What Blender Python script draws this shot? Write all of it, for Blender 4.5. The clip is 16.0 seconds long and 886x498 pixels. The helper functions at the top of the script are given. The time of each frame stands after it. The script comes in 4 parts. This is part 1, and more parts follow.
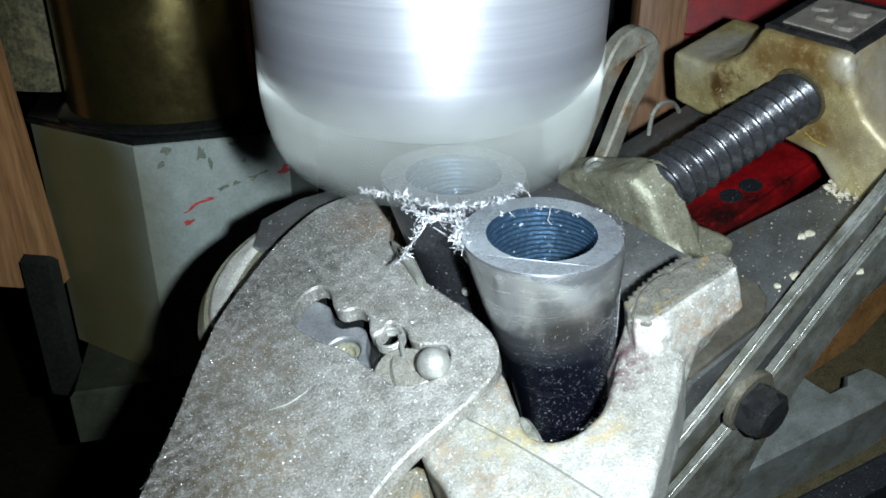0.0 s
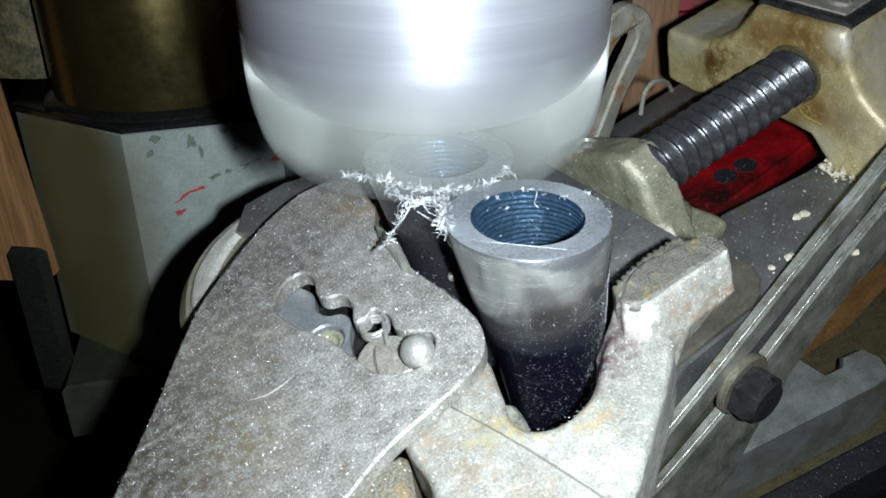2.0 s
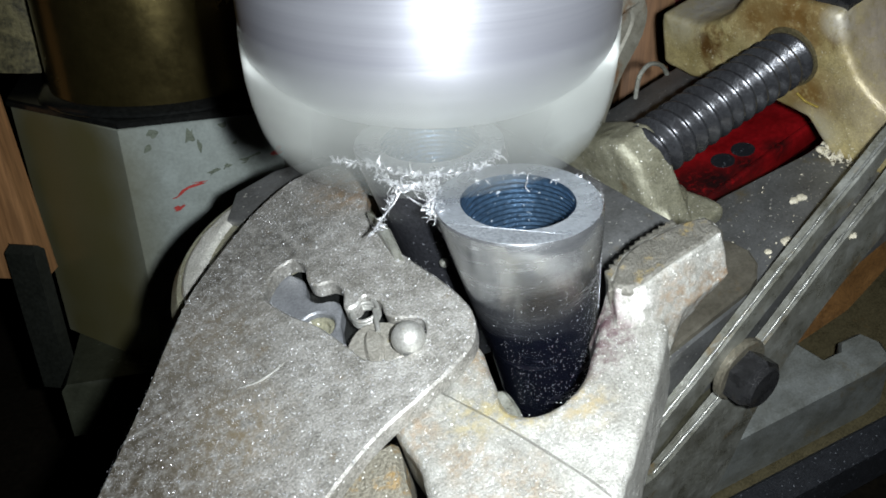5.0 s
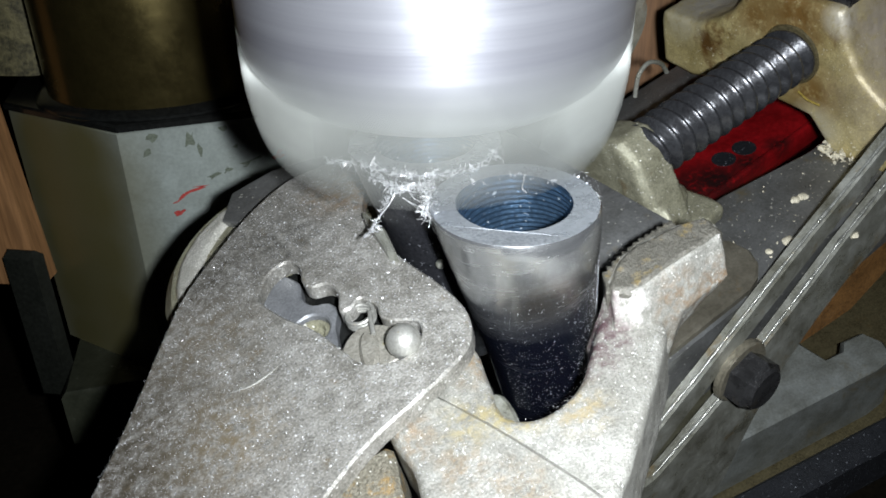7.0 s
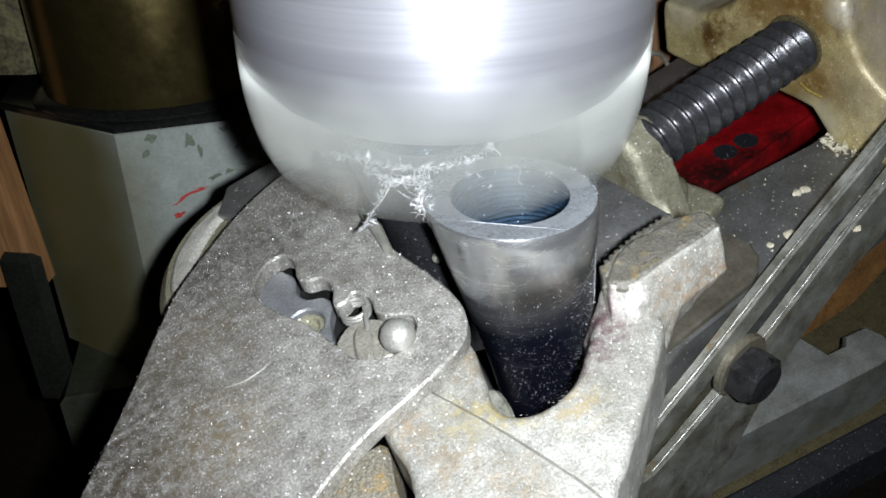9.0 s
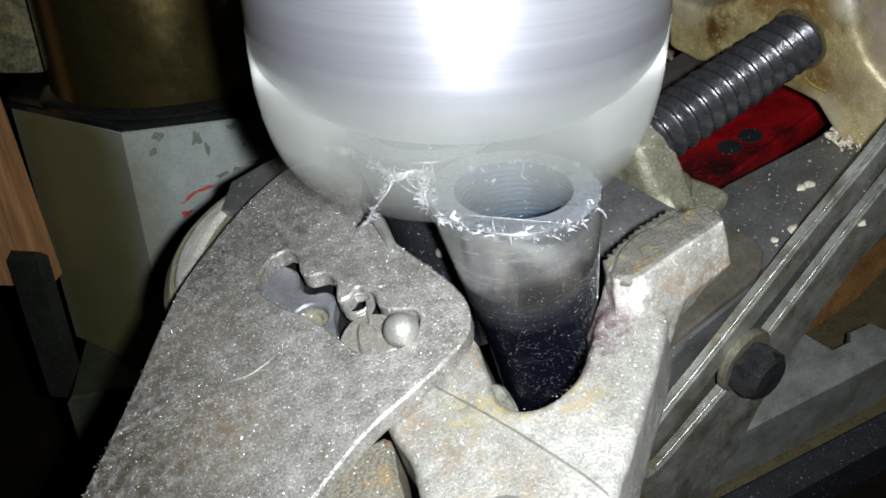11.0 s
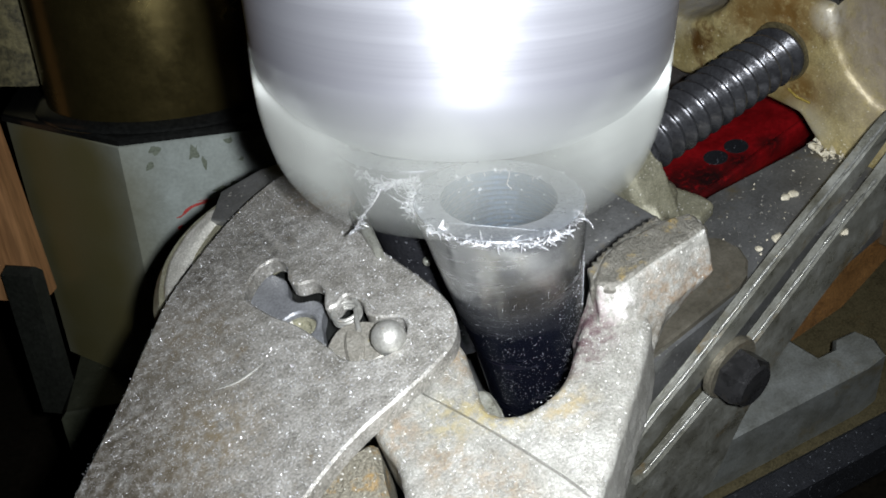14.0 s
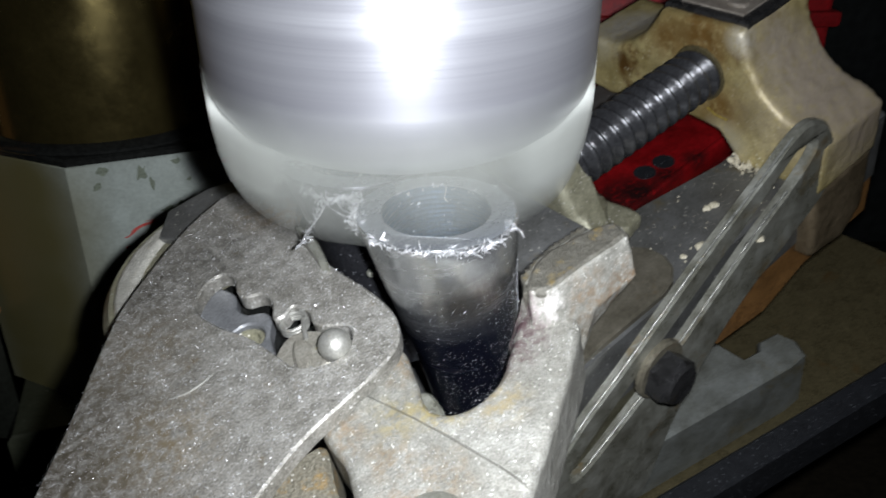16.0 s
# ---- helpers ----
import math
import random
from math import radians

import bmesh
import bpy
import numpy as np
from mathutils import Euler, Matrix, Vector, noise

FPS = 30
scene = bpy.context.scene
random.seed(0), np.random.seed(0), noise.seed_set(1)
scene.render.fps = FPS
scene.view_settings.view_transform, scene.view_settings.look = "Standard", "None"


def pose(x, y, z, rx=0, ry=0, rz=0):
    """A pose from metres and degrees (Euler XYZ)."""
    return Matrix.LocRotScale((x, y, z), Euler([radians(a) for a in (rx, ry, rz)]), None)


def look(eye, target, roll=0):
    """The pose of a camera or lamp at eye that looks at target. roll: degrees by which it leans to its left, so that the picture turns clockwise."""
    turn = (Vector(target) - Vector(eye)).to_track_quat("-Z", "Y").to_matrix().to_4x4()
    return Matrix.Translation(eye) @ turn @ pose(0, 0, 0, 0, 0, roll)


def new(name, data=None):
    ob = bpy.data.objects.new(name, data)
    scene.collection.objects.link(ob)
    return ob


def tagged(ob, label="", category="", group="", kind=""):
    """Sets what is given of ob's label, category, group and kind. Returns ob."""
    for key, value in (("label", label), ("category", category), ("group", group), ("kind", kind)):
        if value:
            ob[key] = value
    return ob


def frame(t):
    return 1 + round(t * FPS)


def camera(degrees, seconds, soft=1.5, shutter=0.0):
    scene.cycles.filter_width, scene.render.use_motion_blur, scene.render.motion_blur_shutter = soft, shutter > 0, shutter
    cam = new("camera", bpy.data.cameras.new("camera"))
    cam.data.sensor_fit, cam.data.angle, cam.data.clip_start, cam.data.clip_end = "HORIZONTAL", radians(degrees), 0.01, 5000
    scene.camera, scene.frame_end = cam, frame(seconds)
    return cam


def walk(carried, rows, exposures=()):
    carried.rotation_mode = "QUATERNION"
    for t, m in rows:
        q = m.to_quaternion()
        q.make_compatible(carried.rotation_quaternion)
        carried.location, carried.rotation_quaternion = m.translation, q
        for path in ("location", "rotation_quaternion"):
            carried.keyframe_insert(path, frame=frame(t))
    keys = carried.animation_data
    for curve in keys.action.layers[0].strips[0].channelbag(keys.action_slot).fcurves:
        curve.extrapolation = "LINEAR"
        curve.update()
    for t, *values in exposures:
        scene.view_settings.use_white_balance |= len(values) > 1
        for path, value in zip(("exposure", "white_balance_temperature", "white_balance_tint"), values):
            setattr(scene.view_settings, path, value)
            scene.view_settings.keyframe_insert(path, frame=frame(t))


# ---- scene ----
cam = camera(58.2, 16.0, soft=1.75, shutter=0.6)
METRES, EYE, TILT, LEAN, TURN = 0.034, 0.13, -25.0, 0.0, 0.0
ROWS = [
    (0.0, 0.0, 0.0, 0.0, -0.0, -0.0, 0.0),
    (0.5, 0.0099, 0.0638, 0.0092, 0.18, -0.3, -0.09),
    (1.0, -0.0006, 0.0736, 0.011, 0.17, -0.74, -0.2),
    (1.5, 0.0539, 0.1138, 0.0244, -0.06, -1.08, 0.33),
    (2.0, 0.0687, 0.1038, 0.0135, -0.13, -1.31, 0.48),
    (2.5, 0.0665, 0.0988, 0.0072, -0.27, -1.34, 0.64),
    (3.0, 0.0744, 0.1151, 0.0103, -0.12, -1.44, 0.49),
    (3.5, 0.0712, 0.1193, 0.0139, -0.12, -1.62, 0.46),
    (4.0, 0.1131, 0.1283, -0.0055, -0.21, -1.77, 1.17),
    (6.5, 0.1287, 0.1754, 0.0007, 0.28, -2.18, 0.59),
    (7.0, 0.1536, 0.1886, 0.0045, 0.15, -2.16, 1.09),
    (7.5, 0.1584, 0.2031, 0.0061, 0.21, -2.2, 0.89),
    (8.0, 0.1663, 0.2168, 0.0031, 0.42, -2.3, 0.8),
    (8.5, 0.1921, 0.2198, -0.0074, 0.21, -2.45, 1.6),
    (9.0, 0.1918, 0.2362, 0.0007, 0.4, -2.59, 1.15),
    (11.5, 0.195, 0.2319, -0.0135, 0.7, -2.82, 1.22),
    (12.0, 0.2002, 0.2251, -0.0154, 0.43, -2.74, 1.5),
    (12.5, 0.2034, 0.2363, -0.0128, 0.48, -2.68, 1.05),
    (13.0, 0.2144, 0.2163, -0.0276, 0.5, -2.56, 1.15),
    (13.5, 0.2134, 0.1755, -0.0424, 0.26, -2.23, 1.52),
    (14.0, 0.2207, 0.1912, -0.0244, 0.13, -2.0, 1.26),
    (14.5, 0.2155, 0.1626, -0.0347, 0.23, -1.65, 1.25),
    (15.0, 0.2583, 0.1411, -0.0684, 0.21, -1.24, 2.21),
    (15.5, 0.3519, 0.0636, -0.1369, -0.34, -0.79, 3.6),
    (16.0, 0.2432, -0.0399, -0.0648, -3.72, -0.67, 2.33),
]

walk(cam, [(t, pose(0, 0, EYE, TILT, LEAN, TURN) @ pose(METRES * x, METRES * y, METRES * z, 90 + pitch, roll, yaw)) for t, x, y, z, yaw, pitch, roll in ROWS],
     [(0.0, 0.33, 5900, 6), (2.0, 0.27, 6050, 8), (4.0, 0.18, 6300, 11), (9.0, 0.08, 6400, 14), (12.5, 0.0, 6450, 15), (15.0, -0.08, 6450, 15), (16.0, -0.26, 6450, 15)])

MM = 0.001
# ---- light: the torch beside the lens, and a dim room ----
world = bpy.data.worlds.new("world")
scene.world = world
world.use_nodes = True
bg = world.node_tree.nodes["Background"]
bg.inputs[0].default_value = (0.75, 0.85, 1.0, 1)
bg.inputs[1].default_value = 0.03
torch = bpy.data.lights.new("torch", "SPOT")
torch.energy = 2.05
torch.color = (0.93, 0.98, 1.0)
torch.shadow_soft_size = 0.0025
torch.spot_size, torch.spot_blend = radians(130), 1.0
torch_ob = new("torch", torch)
torch_ob.matrix_world = look((0.0165, 0.0105, 0.1260), (0.036, 0.122, 0.083))

# the vise leans against the cutter's axis: its own axes in the world
VX = Vector((0.8016, 0.5198, 0.2955)).normalized()
VN = Vector((-0.1900, -0.2470, 0.9502)).normalized()
VY = VN.cross(VX).normalized()
VX = VY.cross(VN)
VO = Vector((0.017315, 0.115306, 0.064242))
VISE = Matrix.Translation(VO) @ Matrix((VX, VY, VN)).transposed().to_4x4()
CUT_Z, CUT_Y, TIPPED = 0.0790, 0.1153, 5.2   # the milled plane: its height there, and its tip towards the south in degrees
RISE = math.tan(radians(TIPPED))


def plane_z(y):
    """The milled plane's height in the world, in metres."""
    return CUT_Z + RISE * (y - CUT_Y)


def cut_height(x, y):
    """The milled plane's height over the vise's own plane, in mm."""
    up = lambda v: v.z - RISE * v.y
    return ((CUT_Z - RISE * CUT_Y - up(VO)) / MM - up(VX) * x - up(VY) * y) / up(VN)


# ---- materials ----
def material(name, base, second=None, rust=None, rough=0.45, metal=0.0, scale=300.0, fine=2500.0, bump=0.3, rust_at=0.62, speck=None, stretch=(1, 1, 1), rough_var=0.15, coarse_bump=0.0, contrast=(0.35, 0.65), grain=0.45, relief=0.0003, aniso=0.0, split=None, wide=0.0, patches=(), wobble=0.012, cover=(0.42, 0.66)):
    m = bpy.data.materials.new(name)
    m.use_nodes = True
    nt = m.node_tree
    p = nt.nodes["Principled BSDF"]
    link = nt.links.new
    co = nt.nodes.new("ShaderNodeTexCoord")
    mp = nt.nodes.new("ShaderNodeMapping")
    mp.inputs["Scale"].default_value = stretch
    link(co.outputs["Object"], mp.inputs["Vector"])

    def tex(s, detail=5.0, r=0.6):
        n = nt.nodes.new("ShaderNodeTexNoise")
        n.inputs["Scale"].default_value = s
        n.inputs["Detail"].default_value = detail
        n.inputs["Roughness"].default_value = r
        link(mp.outputs[0], n.inputs["Vector"])
        return n.outputs["Fac"]

    def ramp(src, a, b):
        n = nt.nodes.new("ShaderNodeMapRange")
        n.inputs["From Min"].default_value = a
        n.inputs["From Max"].default_value = b
        link(src, n.inputs["Value"])
        return n.outputs[0]

    def mix(f, a, b):
        n = nt.nodes.new("ShaderNodeMix")
        n.data_type = "RGBA"
        link(f, n.inputs["Factor"])
        for sock, v in ((n.inputs["A"], a), (n.inputs["B"], b)):
            if isinstance(v, tuple):
                sock.default_value = (*v, 1)
            else:
                link(v, sock)
        return n.outputs["Result"]

    second = second or tuple(c * 0.6 for c in base)
    big, small = tex(scale, 8.0, 0.7), tex(fine, 3.0)
    col = mix(ramp(big, *contrast), second, base)
    dim = mix(ramp(small, 0.36, 0.64), tuple(c * 0.45 for c in base), tuple(min(1, c * 1.55) for c in base))
    blend = nt.nodes.new("ShaderNodeMix")
    blend.data_type = "RGBA"
    blend.inputs["Factor"].default_value = grain
    link(col, blend.inputs["A"])
    link(dim, blend.inputs["B"])
    col = blend.outputs["Result"]
    if rust:
        col = mix(ramp(tex(scale * 0.55, 8.0, 0.7), rust_at, rust_at + 0.1), col, rust)
    if speck:
        col = mix(ramp(tex(fine * 0.7, 1.0), 0.7, 0.74), col, speck)
    if wide:
        n = nt.nodes.new("ShaderNodeMix")
        n.data_type, n.blend_type = "RGBA", "MULTIPLY"
        n.inputs["Factor"].default_value = wide
        link(col, n.inputs["A"])
        link(mix(ramp(tex(95.0, 7.0, 0.72), 0.33, 0.67), (0.45, 0.43, 0.38), (1.25, 1.25, 1.25)), n.inputs["B"])
        col = n.outputs["Result"]
    for (sx, sy, sz), radius, tint in patches:
        d = nt.nodes.new("ShaderNodeVectorMath")
        d.operation = "DISTANCE"
        link(co.outputs["Object"], d.inputs[0])
        d.inputs[1].default_value = (sx * MM, sy * MM, sz * MM)
        fade = nt.nodes.new("ShaderNodeMath")
        fade.operation = "MULTIPLY"
        link(ramp(d.outputs["Value"], 1.5 * radius * MM, 0.3 * radius * MM), fade.inputs[0])
        link(ramp(tex(520.0, 8.0, 0.72), *cover), fade.inputs[1])
        col = mix(fade.outputs[0], col, tint)
    if split:
        # a second colour below a height, with a ragged border
        low, z0, z1 = split
        sep = nt.nodes.new("ShaderNodeSeparateXYZ")
        link(co.outputs["Object"], sep.inputs[0])
        wob = nt.nodes.new("ShaderNodeMath")
        wob.operation = "MULTIPLY_ADD"
        link(big, wob.inputs[0])
        wob.inputs[1].default_value = wobble
        link(sep.outputs["Z"], wob.inputs[2])
        col = mix(ramp(wob.outputs[0], z0, z1), low, col)
    link(col, p.inputs["Base Color"])
    if aniso:
        p.inputs["Anisotropic"].default_value = aniso
        p.inputs["Anisotropic Rotation"].default_value = 0.25
        tan = nt.nodes.new("ShaderNodeTangent")
        tan.direction_type, tan.axis = "RADIAL", "Z"
        link(tan.outputs[0], p.inputs["Tangent"])
    p.inputs["Metallic"].default_value = metal
    rr = nt.nodes.new("ShaderNodeMapRange")
    rr.inputs["To Min"].default_value = max(0.03, rough - rough_var)
    rr.inputs["To Max"].default_value = min(1, rough + rough_var)
    link(big, rr.inputs["Value"])
    link(rr.outputs[0], p.inputs["Roughness"])
    b = nt.nodes.new("ShaderNodeBump")
    b.inputs["Strength"].default_value = bump
    b.inputs["Distance"].default_value = relief
    link(small, b.inputs["Height"])
    if coarse_bump:
        b2 = nt.nodes.new("ShaderNodeBump")
        b2.inputs["Strength"].default_value = coarse_bump
        b2.inputs["Distance"].default_value = 0.001
        link(big, b2.inputs["Height"])
        link(b2.outputs[0], b.inputs["Normal"])
    link(b.outputs[0], p.inputs["Normal"])
    return m


# broad dark patches at the plate's left end paint in the torch's fall-off
GALV = material("dusty_steel_plate", (0.365, 0.36, 0.335), (0.125, 0.122, 0.102), (0.22, 0.18, 0.12), 0.38, 0.4, 390, 2300, 0.7, 0.60, (0.95, 0.96, 0.96), grain=0.5, relief=0.00014, coarse_bump=0.06, wide=0.75, patches=(((-22, 42, 0), 7, (0.10, 0.10, 0.09)), ((-8, 47, 0), 6, (0.30, 0.21, 0.12)), ((-4, 41, -1), 4, (0.32, 0.18, 0.07)), ((-38, 46, 0), 16, (0.085, 0.078, 0.065)), ((-60, 32, 0), 18, (0.10, 0.085, 0.06)), ((-70, 5, 0), 20, (0.14, 0.11, 0.075)), ((-50, 9, 0), 8, (0.25, 0.20, 0.12)), ((-45, 30, 0), 9, (0.20, 0.17, 0.12)), ((-66, 17, 0), 16, (0.085, 0.075, 0.055)), ((-80, -4, 0), 20, (0.10, 0.085, 0.06))), contrast=(0.36, 0.62))
CAST = material("cast_jaw", (0.58, 0.58, 0.53), (0.40, 0.395, 0.34), (0.36, 0.26, 0.13), 0.40, 0.3, 260, 3000, 0.7, 0.62, (0.9, 0.9, 0.85), coarse_bump=0.25, grain=0.4, relief=0.00025, wide=0.4)
# near-white patch: the tip's worn corner with its hot spot painted in
# the first two patches darken the faces below the tip
JAWM = material("stained_cast_jaw", (0.33, 0.33, 0.30), (0.20, 0.197, 0.172), (0.25, 0.19, 0.10), 0.40, 0.25, 480, 2900, 0.8, 0.67, (0.95, 0.95, 0.9), coarse_bump=0.4, grain=0.4, relief=0.00016, wide=0.5, patches=(((22, -15.5, -8.5), 5.5, (0.085, 0.062, 0.036)), ((14, -16.5, -9), 4.5, (0.085, 0.062, 0.036)), ((5.2, -12.2, -1), 4.6, (0.10, 0.05, 0.06)), ((2.4, -13.0, -4), 5, (0.09, 0.045, 0.055)), ((4.5, -11.0, -6), 6, (0.09, 0.045, 0.055)), ((-1.5, -15.6, -5), 4, (0.10, 0.055, 0.06)), ((1.0, -14.5, -10), 5, (0.10, 0.06, 0.065)), ((8.6, -16.4, 0.0), 2.8, (0.85, 0.83, 0.80)), ((-15, -15, -4), 4, (0.42, 0.33, 0.10)), ((-30, -24, -4), 3, (0.26, 0.18, 0.11)), ((-21, -12, -3.5), 4, (0.34, 0.29, 0.15)), ((-26, -17, -4), 3.5, (0.24, 0.18, 0.11)), ((-22, -25, -4), 4, (0.25, 0.19, 0.12)), ((16, -17.5, -2), 4, (0.24, 0.16, 0.09)), ((24, -18, -5), 4, (0.22, 0.13, 0.06)), ((-12.5, -3, -4), 5, (0.25, 0.16, 0.07)), ((-29, -8, -4), 4, (0.27, 0.19, 0.11)), ((-8, -21, -4), 4, (0.32, 0.26, 0.14))), contrast=(0.36, 0.62), cover=(0.44, 0.64))
FIELD = material("worn_plate_field", (0.34, 0.31, 0.27), (0.17, 0.145, 0.115), (0.13, 0.10, 0.07), 0.4, 0.3, 330, 2200, 0.6, 0.6, coarse_bump=0.5, grain=0.3)
RUSTY = material("rusty_jaw_top", (0.19, 0.18, 0.14), (0.12, 0.105, 0.075), (0.30, 0.19, 0.06), 0.5, 0.25, 300, 2200, 0.8, 0.54, (0.7, 0.7, 0.65), coarse_bump=0.4, grain=0.6)
OLIVE = material("oily_casting", (0.47, 0.40, 0.20), (0.27, 0.215, 0.075), (0.14, 0.075, 0.022), 0.36, 0.2, 90, 2400, 0.5, 0.57, (0.8, 0.78, 0.6), coarse_bump=0.5, grain=0.28, relief=0.0002, wide=0.75, patches=(((108, 30, -11), 9, (0.16, 0.09, 0.025)), ((108, 41, -14), 6, (0.18, 0.11, 0.035)), ((108, 24, -30), 7, (0.17, 0.10, 0.03)), ((109, 18, -9), 4, (0.5, 0.47, 0.38)), ((109, 22, -40), 6, (0.46, 0.42, 0.3)), ((110, 66, -21), 7, (0.42, 0.38, 0.24)), ((118, 64, -20.5), 8, (0.34, 0.32, 0.27)), ((124, 60, -21), 6, (0.36, 0.34, 0.29)), ((122, 4, -26), 15, (0.35, 0.30, 0.235)), ((120, 13, -13), 9, (0.37, 0.32, 0.255)), ((128, -4, -36), 12, (0.30, 0.25, 0.19)), ((132, 8, -24), 12, (0.33, 0.28, 0.22))), cover=(0.30, 0.52))
NUTG = material("greenish_casting", (0.29, 0.285, 0.21), (0.18, 0.175, 0.115), (0.17, 0.125, 0.06), 0.36, 0.25, 200, 2200, 0.7, 0.59, (0.9, 0.9, 0.85), coarse_bump=0.4, grain=0.35, relief=0.0002, wide=0.6)
BOLTM = material("worn_black_bolt", (0.085, 0.086, 0.088), (0.03, 0.03, 0.031), (0.075, 0.066, 0.055), 0.28, 0.7, 260, 1800, 0.3, 0.60, coarse_bump=0.3, grain=0.2)
WASHM = material("oily_brown_washer", (0.20, 0.185, 0.14), (0.09, 0.08, 0.055), (0.14, 0.09, 0.04), 0.36, 0.4, 240, 1700, 0.5, 0.56, coarse_bump=0.3)
SIDEM = material("oily_olive_side", (0.17, 0.165, 0.115), (0.085, 0.08, 0.05), (0.30, 0.30, 0.27), 0.34, 0.3, 150, 1700, 0.4, 0.60, (0.5, 0.5, 0.45), coarse_bump=0.3, grain=0.25, wide=0.6)
OILSIDE = material("oil_brown_casting", (0.15, 0.118, 0.075), (0.07, 0.054, 0.032), (0.05, 0.038, 0.024), 0.38, 0.2, 110, 1900, 0.5, 0.58, coarse_bump=0.4, grain=0.3, wide=0.7)
OILY = material("oil_soaked_steel", (0.10, 0.085, 0.045), (0.05, 0.042, 0.022), (0.09, 0.06, 0.025), 0.3, 0.2, 200, 1700, 0.5, 0.6)
STEEL = material("milled_steel", (0.42, 0.45, 0.485), (0.29, 0.315, 0.345), None, 0.29, 0.7, 200, 1500, 0.2, grain=0.2)
OLDFACE = material("old_sawn_face", (0.28, 0.30, 0.32), (0.19, 0.205, 0.22), None, 0.42, 0.6, 260, 2000, 0.5)
TUBE = material("blued_steel", (0.42, 0.435, 0.44), (0.21, 0.22, 0.23), None, 0.25, 0.85, 60, 1700, 0.15, speck=(0.5, 0.52, 0.56), stretch=(1, 1, 5.0), split=((0.020, 0.024, 0.044), -0.001, 0.0135), relief=0.00006, aniso=0.5, grain=0.25, patches=(((-3.5, -8.5, 3), 5, (0.20, 0.175, 0.13)), ((3.5, -9.5, 2), 5, (0.19, 0.17, 0.13))), cover=(0.3, 0.6))
TUBED = material("black_steel", (0.06, 0.062, 0.07), (0.03, 0.032, 0.04), None, 0.32, 0.7, 120, 1700, 0.5, speck=(0.4, 0.42, 0.46), relief=0.00012)
BORE = material("blue_bore", (0.055, 0.105, 0.17), (0.028, 0.05, 0.085), None, 0.34, 0.7, 250, 1500, 0.6, speck=(0.6, 0.68, 0.75))
BLACK = material("black_screw", (0.06, 0.063, 0.068), (0.03, 0.03, 0.033), None, 0.27, 0.5, 300, 1500, 0.2, grain=0.2)
RAIL = material("oiled_rail", (0.165, 0.17, 0.168), (0.10, 0.102, 0.098), (0.16, 0.135, 0.085), 0.33, 0.45, 110, 1600, 0.3, 0.6, (0.55, 0.55, 0.5), grain=0.2, wide=0.4)
STRAP = material("worn_strap", (0.36, 0.37, 0.335), (0.16, 0.16, 0.12), (0.22, 0.17, 0.09), 0.30, 0.45, 140, 1800, 0.3, 0.55, coarse_bump=0.3, wide=0.85, grain=0.2)
FLANGE = material("pale_flange", (0.25, 0.27, 0.26), (0.14, 0.145, 0.12), (0.16, 0.13, 0.06), 0.4, 0.3, 70, 1500, 0.3, 0.58, wide=0.6, grain=0.2)
# a darker olive tint laid over the clamp's left flank
FLANK_TINT = [((x, y, z), 20, (0.125, 0.115, 0.05)) for x, y in ((-119, 258), (-138, 271)) for z in (-36, -16, 4, 24, 42)]
PAINT = material("grey_green_paint", (0.33, 0.375, 0.35), (0.27, 0.305, 0.28), (0.17, 0.18, 0.11), 0.42, 0.0, 50, 900, 0.2, 0.6, grain=0.12, wide=0.3, patches=FLANK_TINT, cover=(0.02, 0.3))
DARK = material("dark_oiled_metal", (0.15, 0.12, 0.044), (0.10, 0.08, 0.03), None, 0.24, 0.85, 60, 700, 0.03, grain=0.1)
GLOSSY = material("glossy_black", (0.012, 0.013, 0.012), (0.008, 0.008, 0.008), None, 0.2, 0.0, 60, 700, 0.1)
WOOD = material("plank_wood", (0.46, 0.24, 0.10), (0.34, 0.16, 0.06), (0.30, 0.15, 0.06), 0.6, 0.0, 60, 500, 0.3, 0.62, stretch=(1, 1, 0.08))
WOODD = material("dark_timber", (0.28, 0.15, 0.07), (0.20, 0.10, 0.045), None, 0.6, 0.0, 50, 500, 0.3, stretch=(1, 1, 0.08))
FOOTP = material("oil_dark_paint", (0.06, 0.066, 0.045), (0.03, 0.033, 0.022), (0.02, 0.02, 0.016), 0.25, 0.0, 60, 900, 0.2, 0.6, grain=0.12)
DARKBAR = material("dark_green_steel", (0.022, 0.025, 0.02), (0.014, 0.016, 0.012), None, 0.5, 0.1, 60, 700, 0.2)
FOOTM = material("brown_oiled_plate", (0.17, 0.158, 0.125), (0.10, 0.092, 0.07), (0.16, 0.11, 0.05), 0.35, 0.4, 120, 1500, 0.3, 0.6, wide=0.6, grain=0.2)
PAWLM = material("worn_pawl_steel", (0.31, 0.30, 0.26), (0.17, 0.16, 0.13), (0.40, 0.33, 0.10), 0.42, 0.35, 420, 2400, 0.6, 0.62, coarse_bump=0.3, grain=0.35)
INNERM = material("blue_grey_inner_plate", (0.235, 0.245, 0.255), (0.15, 0.157, 0.165), (0.12, 0.115, 0.10), 0.40, 0.4, 260, 2200, 0.3, 0.6, grain=0.25)
RIVET = material("pale_rivet_steel", (0.42, 0.42, 0.39), (0.29, 0.29, 0.26), (0.35, 0.30, 0.20), 0.44, 0.6, 500, 2500, 0.3, 0.62, grain=0.2)
WORNTOP = material("rusted_jaw_face", (0.13, 0.125, 0.105), (0.075, 0.072, 0.058), (0.24, 0.18, 0.07), 0.45, 0.25, 420, 2200, 0.8, 0.56, None, coarse_bump=0.4, grain=0.4)
